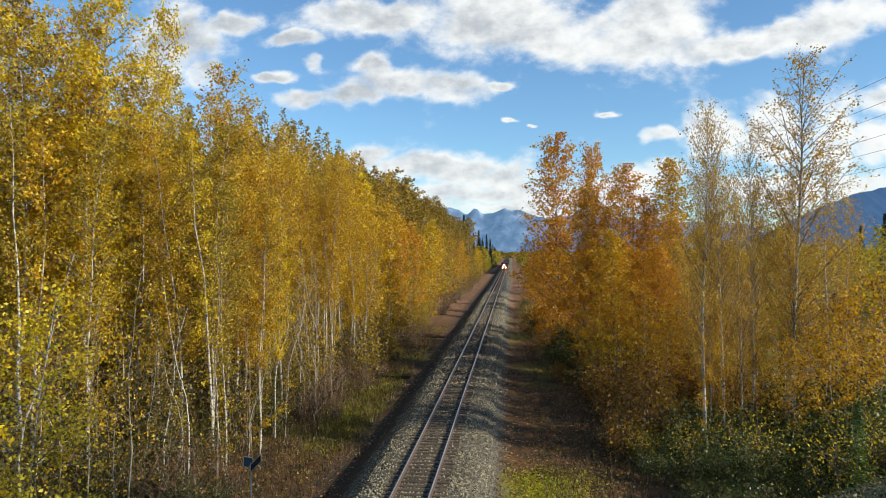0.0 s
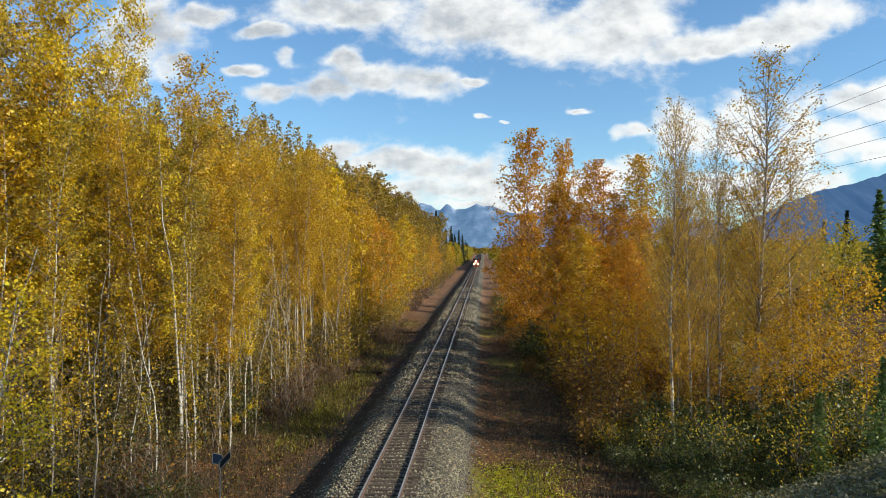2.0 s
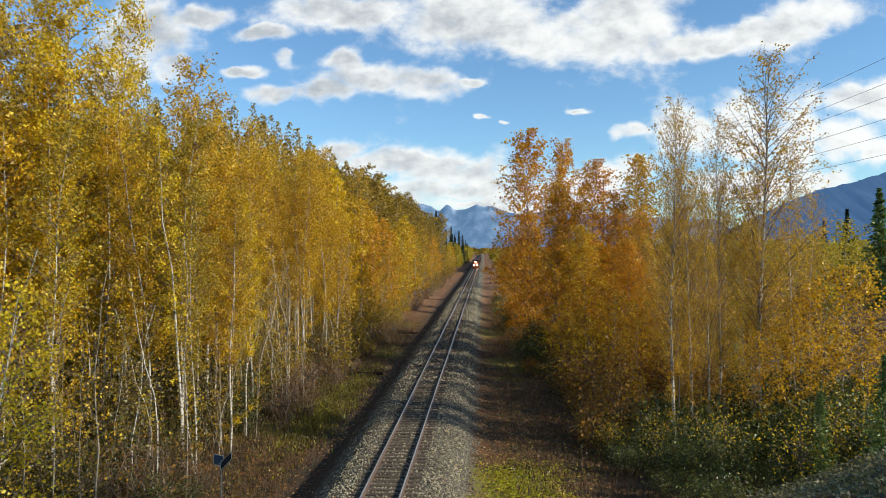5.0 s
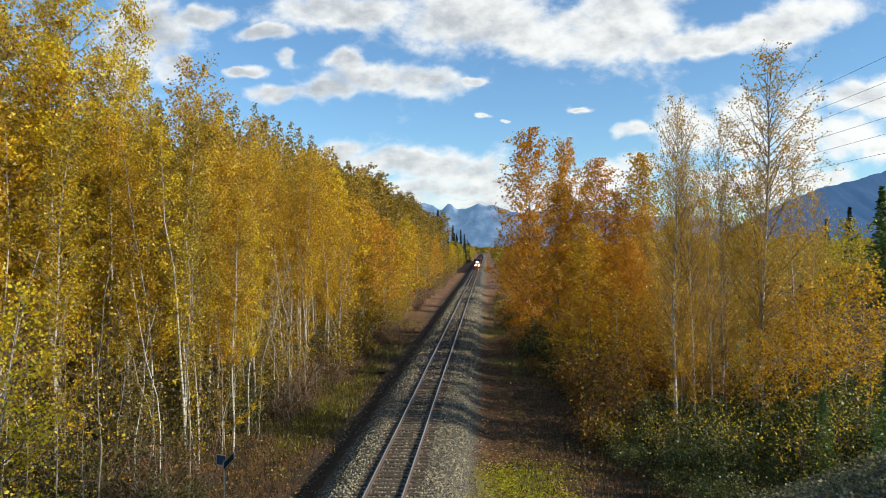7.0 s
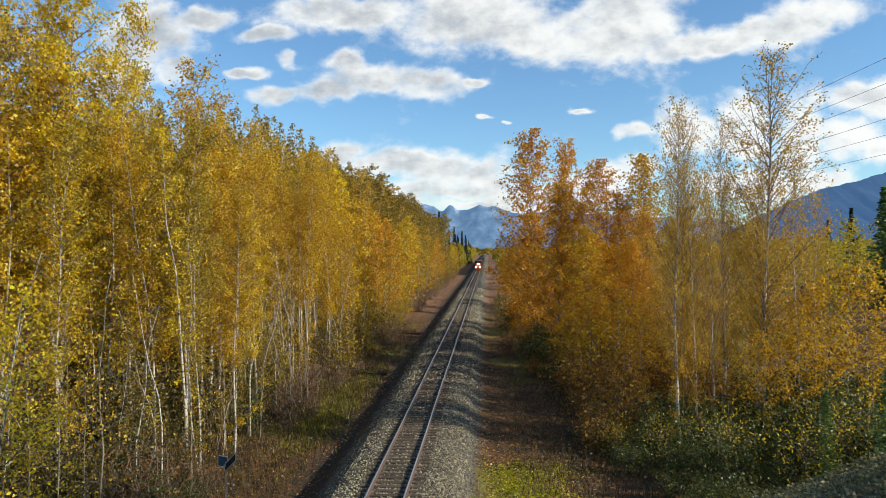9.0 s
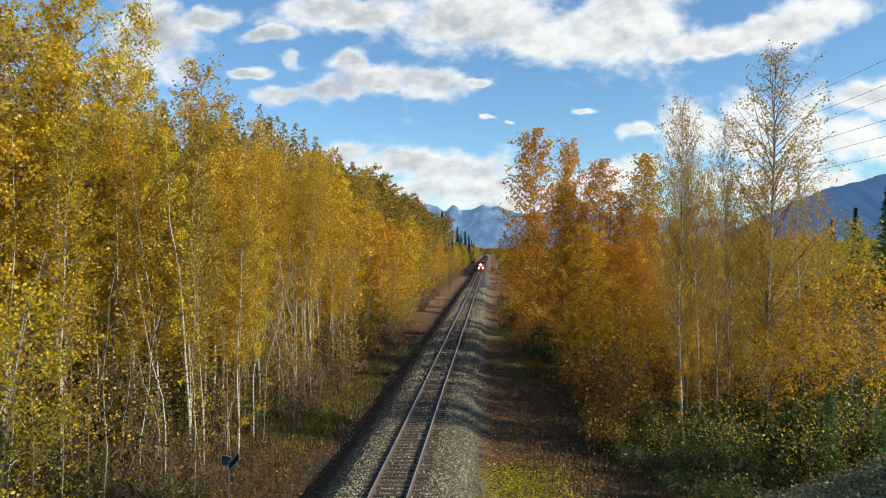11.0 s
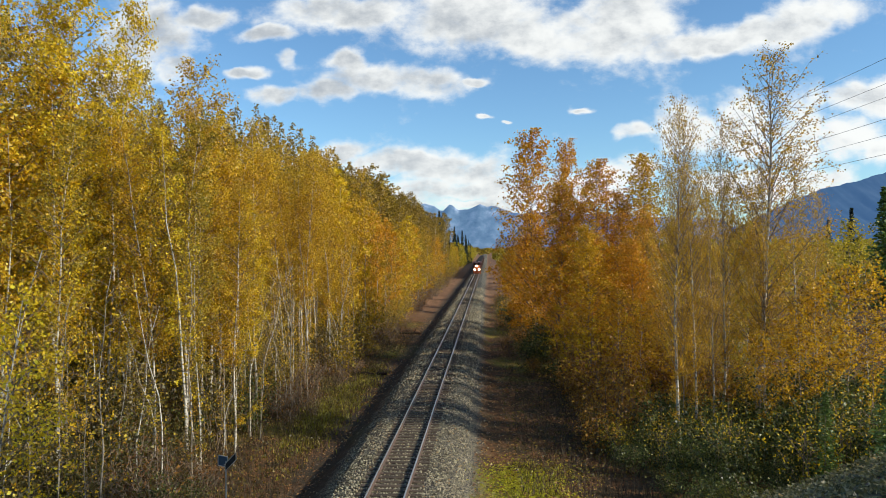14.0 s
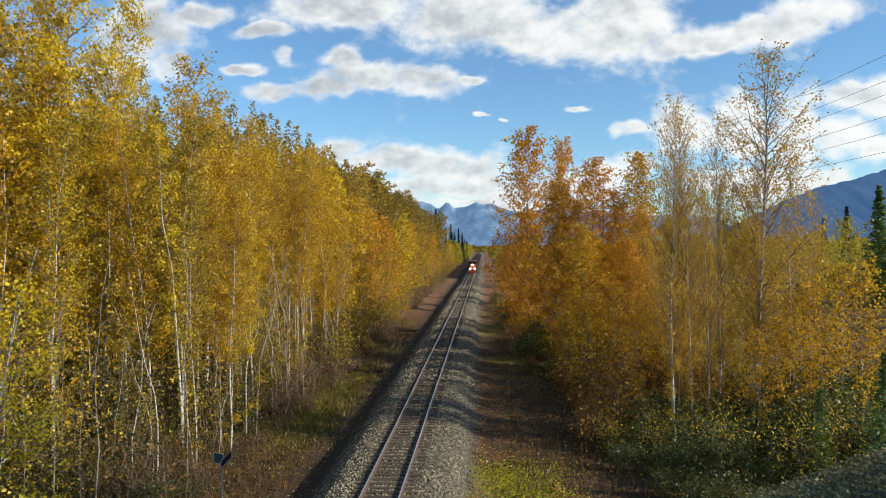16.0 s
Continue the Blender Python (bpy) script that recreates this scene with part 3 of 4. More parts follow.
def tree_kind(name, label, category, seed, height, base, width, leaves, leaf, limbs, bark, green, shape="full", lean=0.5,
              girth=0.0088, low=0.06, group="", tuft=0.15, rise=0.75, bare_from=2.0, twigs=5):
    """A broad-leaved tree: a tapered stem, ascending limbs with side twigs, and tufts of leaves along the twigs.
    low: the share of leaves on sprouts under the crown. bare_from: the share of the crown's height above which it thins to bare twigs."""
    r = np.random.default_rng(seed)
    verts, faces = [], []
    k = 9
    bend = r.normal(0, lean, 2)
    wob = np.cumsum(r.normal(0, 0.10, (k, 2)), 0)
    wob -= wob[0]
    zs = np.linspace(-0.3, height * 0.985, k)
    pts = [np.array((wob[i, 0] + bend[0] * (z / height) ** 2, wob[i, 1] + bend[1] * (z / height) ** 2, z)) for i, z in enumerate(zs)]
    tube(verts, faces, pts, [max(0.012, height * girth * 0.5 * (1 - 0.95 * i / (k - 1)) ** 0.9) for i in range(k)], 6)

    def stem(z):
        return np.array([np.interp(z, zs, [p[a] for p in pts]) for a in range(3)])

    bv, bf = [], []
    starts, ends, weight = [], [], []
    lobes, uneven = r.uniform(0, 6.28, 2), 0.45 if shape == "cone" else 1.0
    for i in range(limbs):
        t = (i + r.random()) / limbs
        z = base * 0.8 + t * (height * 0.985 - base * 0.8)
        tt = max(0.0, (z - base) / (height - base))
        az = i * 2.4 + r.normal(0, 0.5)
        lobe = 1 + uneven * (0.22 * math.sin(az * 2 + lobes[0] + tt * 9) + 0.18 * math.sin(az + lobes[1] + tt * 23))
        reach = width * crown_width(tt, shape) * min(1.12, r.uniform(0.65, 1.15) * lobe)
        up = rise * r.uniform(0.7, 1.3)
        p0 = stem(z)
        d = np.array((math.cos(az), math.sin(az), 0))
        p1 = p0 + d * reach * 0.5 + np.array((0, 0, reach * 0.5 * up))
        p2 = p0 + d * reach * 0.95 + np.array((0, 0, reach * up * 1.05)) + r.normal(0, 0.1, 3)
        w = 0.010 + 0.010 * reach
        tube(bv, bf, [p0, p1, p2], [w, w * 0.6, w * 0.2], 3)
        full = 1.0 if tt < bare_from else max(0.45, 1 - (tt - bare_from) * 1.3)
        full *= r.choice((0.35, 1.0, 1.0, 1.25))
        for s in np.linspace(0.22, 1.0, twigs):
            s = min(1.0, s + r.normal(0, 0.05))
            q = p0 + (p1 - p0) * s * 2 if s < 0.5 else p1 + (p2 - p1) * (s * 2 - 1)
            long = (0.22 + 0.24 * reach) * r.uniform(0.7, 1.35)
            out = d * 0.7 + r.normal(0, 0.65, 3) + np.array((0, 0, 0.35 * up))
            e = q + out / np.linalg.norm(out) * long
            tube(bv, bf, [q, e], [max(0.006, w * 0.34), 0.003], 3)
            starts.append(q)
            ends.append(e)
            weight.append((0.35 + long) * full)
    for i in range(max(2, int(limbs * low * 2))):
        p0 = stem(r.uniform(0.1, 0.95) * base)
        out = r.normal(0, 1, 3) * (1, 1, 0.3) + np.array((0, 0, 0.3))
        e = p0 + out / np.linalg.norm(out) * r.uniform(0.5, 1.3)
        tube(bv, bf, [p0, e], [0.010, 0.003], 3)
        starts.append(p0 + (e - p0) * 0.3)
        ends.append(e)
        weight.append(low * sum(weight[:limbs * twigs]) / max(2, int(limbs * low * 2)))
    starts, ends, weight = np.array(starts), np.array(ends), np.array(weight)
    pick = r.choice(len(starts), leaves, p=weight / weight.sum())
    c = starts[pick] + (ends - starts)[pick] * r.uniform(0.1, 1.1, (leaves, 1)) + r.normal(0, tuft, (leaves, 3))
    c[:, 2] = np.minimum(np.maximum(c[:, 2], 0.3), height + 0.3)
    lv, lf = leaf_sprays(r, c, leaf, 0.0, height < 12)
    ob = thing(name, label, category, group)
    piece("trunk", mesh_from("trunk", verts, np.array(faces), bark, smooth=True), ob)
    tagged(piece("limbwork", mesh_from("limbwork", bv, np.array(bf), TWIG), ob), "thin brown branches", kind="stuff")
    piece("crown", mesh_from("crown", lv, lf, green), ob)
    return ob


def spruce_kind(name, label, seed, height, width, leaves, leaf, group, green=NEEDLE):
    r = np.random.default_rng(seed)
    verts, faces = [], []
    tube(verts, faces, [np.array((0, 0, -0.3)), np.array((0.05, 0, height * 0.5)), np.array((0, 0, height))], [height * 0.011, height * 0.006, 0.01], 6)
    t = r.random(leaves) ** 1.5
    tier = t * 0.6 + 0.4 * np.round(t * 17 + r.normal(0, 0.25, leaves)) / 17
    az = r.uniform(0, 2 * np.pi, leaves)
    arm = r.random(leaves) ** 0.6
    spread = width * (1 - tier).clip(0.02, 1) ** 0.9 * arm * (0.75 + 0.35 * np.sin(az * 5 + tier * 40))
    c = np.stack([np.cos(az) * spread, np.sin(az) * spread, height * (0.07 + 0.93 * tier) - spread * 0.35], 1) + r.normal(0, 0.06, (leaves, 3))
    lv, lf = leaf_sprays(r, c, leaf, 0.35)
    ob = thing(name, label, "spruce tree", group)
    piece("trunk", mesh_from("trunk", verts, np.array(faces), BARK, smooth=True), ob)
    piece("crown", mesh_from("crown", lv, lf, green), ob)
    return ob


def shrub_kind(name, label, seed, height, width, leaves, leaf, green, group, stems=9):
    """A bush: many thin stems from the ground with leaf sprays along them."""
    r = np.random.default_rng(seed)
    verts, faces, anchors = [], [], []
    for i in range(stems):
        az, tilt = r.uniform(0, 6.28), r.uniform(0.05, 1.0)
        d = np.array((math.cos(az) * width * tilt, math.sin(az) * width * tilt, height * r.uniform(0.6, 1.0) * (1.1 - 0.4 * tilt)))
        p0 = np.array((r.normal(0, width * 0.18), r.normal(0, width * 0.18), -0.15))
        p1, p2 = p0 + d * 0.5 + np.array((0, 0, 0.1 * height)), p0 + d
        tube(verts, faces, [p0, p1, p2], [0.028, 0.018, 0.006], 3)
        for j in range(2):
            q = p0 + d * r.uniform(0.4, 0.9)
            e = q + np.array((r.normal(0, 0.5), r.normal(0, 0.5), r.uniform(0.1, 0.7)))
            tube(verts, faces, [q, e], [0.012, 0.004], 3)
            anchors += [q + (e - q) * s for s in (0.3, 0.7, 1.0)]
        anchors += [p0 + d * s + np.array((0, 0, 0.1 * height * (1 - abs(2 * s - 1)))) for s in np.linspace(0.25, 1, 6)]
    anchors = np.array(anchors)
    c = anchors[r.integers(0, len(anchors), leaves)] + r.normal(0, 0.22 + 0.06 * height, (leaves, 3))
    c[:, 2] = np.maximum(c[:, 2], 0.05)
    lv, lf = leaf_sprays(r, c, leaf)
    ob = thing(name, label, "shrub", group)
    tagged(piece("woody_base", mesh_from("woody_base", verts, np.array(faces), TWIG), ob), "thin brown stems", kind="stuff")
    piece("foliage", mesh_from("foliage", lv, lf, green), ob)
    return ob


USED = set()


def plant(kind, x, y, tall=None, turn=None, own=None, sink=0.0, fat=1.0):
    """Stand a tree or shrub of a kind at a place, tall metres high. own: its natural height."""
    s = 1.0 if tall is None else tall / own
    z = lie(x, y)
    if x > 5 and y < 33.5:
        z = max(z, fill_height(x, y))
    m = pose(x, y, z - sink, random.uniform(-1.5, 1.5), random.uniform(-1.5, 1.5), random.uniform(0, 360) if turn is None else turn)
    m = m @ Matrix.Diagonal((s * fat, s * fat, s, 1))
    if kind not in USED:
        USED.add(kind)
        kind.matrix_basis = m
        return kind
    made = {}
    for o in (kind, *kind.children_recursive):
        made[o] = o.copy()
        scene.collection.objects.link(made[o])
        made[o].parent = made.get(o.parent, o.parent)
    made[kind].matrix_basis = m
    return made[kind]


def scatter(n, x0, x1, y0, y1, gap, seed, skip=None):
    r = random.Random(seed)
    out = []
    for _ in range(n * 30):
        if len(out) >= n:
            break
        x, y = r.uniform(x0, x1), r.uniform(y0, y1)
        if skip and skip(x, y):
            continue
        g = gap * (1 + max(0, y - 40) / 150)
        if all((x - a) ** 2 + (y - b) ** 2 > g * g for a, b in out):
            out.append((x, y))
    return out


def left_wood():
    g = "birches of the wood beside the track"
    full = [tree_kind("birch", "tall golden-leaved birch with a slender white trunk", "birch tree", 100 + i, 20.0, 8.0, 1.9, 8200, 0.115, 58, BIRCH,
                      (GOLD, GOLD, LEMON, OLIVE)[i], lean=0.8, group=g) for i in range(4)]
    thin = [tree_kind("birch", "thin half-bare birch with few yellow leaves", "birch tree", 120 + i, 18.0, 8.5, 1.2, 2300, 0.11, 34, BIRCH,
                      (GOLD, OLIVE, LEMON)[i], lean=0.9, girth=0.0095, group=g) for i in range(3)]
    deep = [tree_kind("birch", "golden birch standing inside the wood", "birch tree", 130 + i, 20.0, 5.0, 2.1, 3400, 0.18, 40, BIRCH,
                      (GOLD, OLIVE)[i], lean=0.8, group=g) for i in range(2)]
    far = [tree_kind("birch", "golden birch in the further wood edge", "birch tree", 140 + i, 20.0, 1.6, 2.5, 3000, 0.25, 46, BIRCH,
                     (GOLD, OLIVE, AMBER, LEMON, HILL)[i], group=g, tuft=0.2, twigs=3) for i in range(5)]
    near = tree_kind("birch", "young bright yellow birch close to the bridge", "birch tree", 160, 11.5, 2.0, 2.1, 4600, 0.115, 44, BIRCH, LEMON, lean=0.5, group=g, tuft=0.11)
    near_b = tree_kind("birch", "leaning young birch with lemon leaves", "birch tree", 161, 8.0, 1.2, 1.7, 2600, 0.115, 30, BIRCH, LEMON, lean=0.9, group=g, tuft=0.11)
    young = [tree_kind("birch_sapling", "slender pale birch sapling with sparse leaves", "birch tree", 170 + i, 9.0, 3.5, 0.8, 340, 0.10, 20, (BIRCH, BARK)[i], (OLIVE, GOLD)[i], lean=0.9,
                       girth=0.0085, group="saplings at the wood edge", twigs=3) for i in range(2)]
    for i, (x, y) in enumerate(scatter(105, -18, -9.4, 22, 80, 0.9, 16, lambda x, y: x < -9.5 - 0.2 * y)):
        plant(young[i % 5 > 2], x, y, random.uniform(5.5, 12.5), own=9.0)
    # trees that stand out against the sky
    for kind, x, y, tall, fat in ((full[0], -13.6, 43.0, 23.8, 1.15), (full[1], -11.6, 45.5, 20.5, 1.0), (full[3], -18.6, 45.0, 24.2, 0.8), (full[2], -17.6, 33.0, 24.6, 1.05),
                                  (full[3], -20.5, 34.0, 24.0, 1.0), (full[3], -15.2, 33.5, 20.8, 0.9), (full[0], -18.8, 75.0, 24.0, 1.0), (full[1], -16.0, 79.0, 22.6, 1.1),
                                  (full[2], -15.5, 88.0, 22.0, 1.1), (full[0], -14.0, 99.0, 23.0, 1.1), (full[2], -19.5, 25.0, 23.0, 1.0),
                                  (full[2], -15.6, 30.5, 23.5, 1.0), (full[3], -18.0, 29.0, 24.5, 1.1), (full[0], -17.0, 37.0, 23.0, 1.0), (full[3], -22.0, 38.0, 24.0, 1.1), (full[1], -12.6, 41.5, 21.0, 1.0),
                                  (full[2], -17.2, 35.5, 25.5, 0.8), (full[1], -19.8, 36.0, 25.5, 0.95), (full[2], -22.5, 40.0, 26.0, 1.0), (full[0], -18.4, 31.0, 24.5, 0.9),
                                  (far[3], -11.5, 118.0, 17.0, 1.25), (far[2], -11.0, 101.0, 15.0, 1.2), (far[3], -10.6, 134.0, 15.0, 1.3)):
        plant(kind, x, y, tall, own=18.0 if kind in thin else 20.0, fat=fat)
    # a stand of bare white stems
    for x, y, tall in ((-13.9, 57, 17), (-13.2, 58.5, 18), (-12.9, 56, 16), (-12.5, 60, 18.5), (-12.0, 58, 16.5), (-11.6, 61, 17.5), (-11.3, 57.5, 15.5), (-13.5, 61.5, 18.5), (-14.6, 59, 18), (-12.3, 63, 18)):
        plant(thin[0], x, y, tall, own=18.0)
    plant(near, -8.7, 17.2, 10.3, own=11.5)
    plant(near_b, -8.6, 17.6, 6.0, own=8.0)

    def stand_clear(x, y):
        return 38 < y < 57 and -0.345 < (x - 4) / y < -0.25

    spots = scatter(175, -33, -10.2, 23, 112, 1.75, 5, lambda x, y: x < -10 - 0.5 * y or x < -27 + 0.02 * y or stand_clear(x, y) or (y < 32 and x > -14.5))
    for i, (x, y) in enumerate(spots):
        if i % 3 == 2 and y < 75:
            plant(thin[i % 9 // 3], x, y, random.uniform(13, 18.5), own=18.0)
            continue
        top = random.uniform(16.5, 20) if y < 62 else random.uniform(18.5, 22) if y < 84 or x < -14 else random.uniform(14.5, 18)
        if x > -11.5:
            top *= 0.8
        fat = random.uniform(0.85, 1.15)
        if y > 70:
            plant(far[4 if y > 80 and x < -14 else random.choice((0, 0, 1, 2, 3))], x, y, top, own=20.0, fat=fat)
        elif x < -13.5 - 0.07 * y:
            plant(deep[random.choice((0, 1))], x, y, top, own=20.0, fat=fat)
        else:
            plant(full[random.choice((0, 1, 1, 0) if y > 44 else (3, 3, 1, 2))], x, y, top, own=20.0, fat=fat)
    for i, (x, y) in enumerate(scatter(95, -30, -9.8, 108, 330, 2.5, 8)):
        plant(far[4 if x < -13.5 else random.choice((0, 0, 1, 2, 3))], x, y, random.uniform(22, 26.5) if x < -13.5 else random.uniform(13, 17) if y < 220 else random.uniform(9, 13), own=20.0, fat=1.2)
    g2 = "undergrowth of the wood"
    brown = [shrub_kind("shrub", "leafless brown brush with a few russet leaves", 200 + i, 2.6, 1.5, 420, 0.10, RUSSET, g2, 26) for i in range(2)]
    green = [shrub_kind("shrub", "dull green undergrowth bush", 210 + i, 2.4, 1.4, 1000, 0.11, GREEN, g2, 12) for i in range(2)]
    yellow = [shrub_kind("shrub", "low yellowing willow bush", 220, 3.0, 1.3, 900, 0.11, OLIVE, g2)]
    dusk = [shrub_kind("thicket", "tall dark thicket of brown and olive leaves", 225 + i, 5.0, 1.6, 1500, 0.13, THICKET, g2, 14) for i in range(2)]
    for i, (x, y) in enumerate(scatter(110, -26, -9.8, 22, 90, 1.4, 19, lambda x, y: x < -9 - 0.36 * y or (x > -10.6 and y > 40))):
        plant(dusk[i % 2], x, y, random.uniform(3.8, 7.5) * (0.75 if x > -11.5 else 1), own=5.0)
    for i, (x, y) in enumerate(scatter(190, -23, -7.8, 17, 105, 1.0, 12, lambda x, y: x < -9 - 0.3 * y)):
        kind = brown[i % 2] if i % 6 < (3 if y < 48 else 4) else (green[i % 2] if y < 48 and x < -8.6 else yellow[0])
        plant(kind, x, y, random.uniform(1.4, 4.2) * (0.5 if x > -8.8 else 1), own=2.6)
    for i, (x, y) in enumerate(scatter(44, -11.5, -8.6, 70, 300, 2.6, 14)):
        plant(yellow[0] if i % 2 else brown[0], x, y, random.uniform(2.5, 6), own=2.6)


def right_wood():
    g = "poplars across the track"
    cone = [tree_kind("poplar", "amber cone-shaped poplar dense with leaves", "poplar tree", 300 + i, 20.0, 0.5, 3.9, 12500, 0.19, 140, BARK, (AMBER, AMBER, GOLD)[i], "cone",
                      0.15, low=0.02, group=g, rise=0.9, tuft=0.2, twigs=3) for i in range(3)]
    for kind, x, y, tall, fat in ((cone[0], 9.4, 74, 23.2, 1.05), (cone[1], 12.6, 76.5, 22.6, 0.9), (cone[0], 14.3, 64.5, 18.6, 1.1), (cone[2], 18.9, 65, 19.3, 1.1),
                                  (cone[1], 10.8, 65.5, 17.0, 1.2), (cone[0], 9.0, 84.5, 15, 1.0), (cone[1], 16.0, 65.5, 16.0, 1.2), (cone[2], 12.4, 56, 12.5, 1.2),
                                  (cone[0], 13.0, 60, 9.5, 1.3), (cone[1], 16.4, 58, 14, 1.1), (cone[0], 8.8, 90, 12, 1.1),
                                  (cone[1], 8.8, 120, 11, 1.3), (cone[1], 14.6, 52, 11.5, 1.1),
                                  (cone[2], 8.8, 130, 11, 1.4), (cone[0], 9.2, 150, 11, 1.5), (cone[1], 9.6, 176, 8, 1.5), (cone[2], 10.4, 205, 8, 1.6), (cone[0], 10.6, 240, 8, 1.7),
                                  (cone[1], 11.0, 285, 8, 1.8)):
        plant(kind, x, y, tall, own=20.0, fat=fat)
    g = "bare-topped birches across the track"
    bare = [tree_kind("birch", "tall thinning birch with bare upper twigs", "birch tree", 330 + i, 20.0, 5.5, 2.9, 11500, 0.098, 110, BIRCH, TAWNY, "open", 0.5, girth=0.015,
                      low=0.10, group=g, rise=1.2, bare_from=0.45, twigs=5, tuft=0.12) for i in range(3)]
    for kind, x, y, tall, fat in ((bare[0], 18.8, 39, 21.2, 1.08), (bare[1], 13.9, 36, 18.4, 0.72), (bare[2], 17.0, 39, 17.6, 0.68), (bare[2], 14.9, 36.5, 17.2, 0.64), (bare[1], 22.0, 42, 16.6, 0.72),
                                  (bare[0], 15.9, 37, 14.5, 0.56), (bare[1], 17.5, 46, 16.5, 0.64), (bare[2], 24.5, 45, 14.0, 0.72), (bare[1], 19.0, 38, 15.5, 0.48), (bare[1], 14.3, 37, 13, 0.48),
                                  (bare[0], 17.5, 49, 16, 0.64), (bare[1], 21.0, 50, 15.5, 0.72), (bare[2], 24.0, 53, 15, 0.72)):
        plant(kind, x, y, tall, own=20.0, fat=fat)
    g = "yellow trees beyond the birches"
    low = [tree_kind("aspen", "bushy aspen with yellow-green leaves", "aspen tree", 350 + i, 10.0, 1.6, 2.2, 2600, 0.16, 44, BIRCH, (MEADOW, HONEY)[i], low=0.1, group=g, tuft=0.13, twigs=4) for i in range(2)]
    for i, (x, y) in enumerate(scatter(16, 14, 28, 41, 56, 2.4, 31, lambda x, y: x < 14.5 + (56 - y) * 0.1)):
        plant(low[1 if i % 4 else 0], x, y, random.uniform(5.0, 8.5), own=10.0)
    for x, y, t in ((21.5, 37.5, 9.0), (23.8, 38.5, 9.6), (25.8, 41, 9.8), (20.2, 36.5, 7.0), (18.0, 36.0, 6.5), (13.6, 44, 7.5), (12.8, 47, 8.0)):
        plant(low[1], x, y, t, own=10.0)
    rear = [tree_kind("aspen", "yellow-green aspen in the rear wood", "aspen tree", 355, 10.0, 1.6, 2.2, 1500, 0.25, 30, BIRCH, MEADOW, low=0.1, group=g, tuft=0.25)]
    for i, (x, y) in enumerate(scatter(34, 34, 110, 84, 150, 5.0, 33)):
        plant(rear[0], x, y, random.uniform(11, 14.5), own=10.0, fat=1.2)
    # unseen aspens on the road's slope, added for the shade they cast leftward
    for x, y, t in ((27.5, 16, 15), (25, 9, 18), (24, 4, 17), (29, 8, 18), (34, 11, 19), (30, 3, 18)):
        plant(low[1], x, y, t, own=10.0, fat=0.85)
    g = "green bushes below the road"
    bush = [shrub_kind("alder", "dense dark green alder bush", 370 + i, 4.0, 2.0, 2300, 0.15, GREEN, g, 16) for i in range(3)]
    for i, (x, y) in enumerate(scatter(85, 10.2, 34, 24, 46, 1.5, 41, lambda x, y: x > 6 + y * 0.72 or (x < 11.5 and y < 33) or (x > 10 and y < 27) or (y > 38.5 and x < 20))):
        plant(bush[i % 3], x, y, random.uniform(2.6, 4.6) * (0.7 if x < 11.5 else 1) * (0.55 if y < 31 else 0.8 if x < 19 else 0.95), own=4.0)
    gold = shrub_kind("willow", "thin willow with bright yellow leaves", 380, 4.0, 1.2, 420, 0.09, LEMON, "willows below the road", 8)
    rust = shrub_kind("russet_bush", "russet and orange bush at the wood edge", 381, 2.4, 1.2, 900, 0.12, COPPER, "russet bushes across the track", 14)
    for i, (x, y) in enumerate(scatter(34, 10.6, 20, 38, 62, 1.5, 45)):
        plant(rust if i % 3 else gold, x, y, random.uniform(2.4, 5.2), own=2.6)
    for x, y, t in ((17.5, 30.0, 5.0), (19.5, 31.0, 4.4), (15.0, 32.5, 4.5), (21.5, 33, 6), (10.6, 35.5, 3.0), (12.6, 34.5, 3.4)):
        plant(gold, x, y, t, own=4.0)
    for i, (x, y) in enumerate(scatter(60, 5.9, 15, 36, 130, 1.5, 43, lambda x, y: x < (9.8 if y < 58 else 7.6 if y < 76 else 5.9) or x > 14 - max(0, y - 45) * 0.12 + max(0, y - 95) * 0.1)):
        plant(rust if i % 4 else bush[i % 3], x, y, random.uniform(1.0, 3.0), own=2.6)
    g = "spruces behind the wood"
    dark = [spruce_kind("spruce", "narrow dark green spruce", 390 + i, 16.0, 2.2, 2600, 0.45, g) for i in range(2)]
    pale = spruce_kind("spruce", "broad mid-green spruce above the aspens", 395, 16.0, 3.0, 2600, 0.5, g, FIR)
    plant(pale, 75.0, 128, 22.0, own=16.0, fat=1.2)
    for x, y, t in ((88, 165, 19.5), (84.5, 168, 17), (95, 150, 14), (78.5, 133, 15)):
        plant(dark[0], x, y, t, own=16.0, fat=1.15)
    sprig = spruce_kind("young_spruce", "young bright green spruce among the bushes", 397, 6.0, 1.5, 2600, 0.15, "young spruces below the road", FIR)
    for x, y, t in ((19.6, 28.0, 6.6), (18.0, 29.5, 4.8), (21.6, 30.0, 6.0)):
        plant(sprig, x, y, t, own=6.0)
    for i in range(16):
        y = 300 + i * 17
        plant(dark[i % 2], -21 + i * 0.75 + random.uniform(-2, 2), y, max(15.0, 27.5 - i * 0.75 + random.uniform(-2.5, 2.5)), own=16.0, sink=0.4)


left_wood()
right_wood()


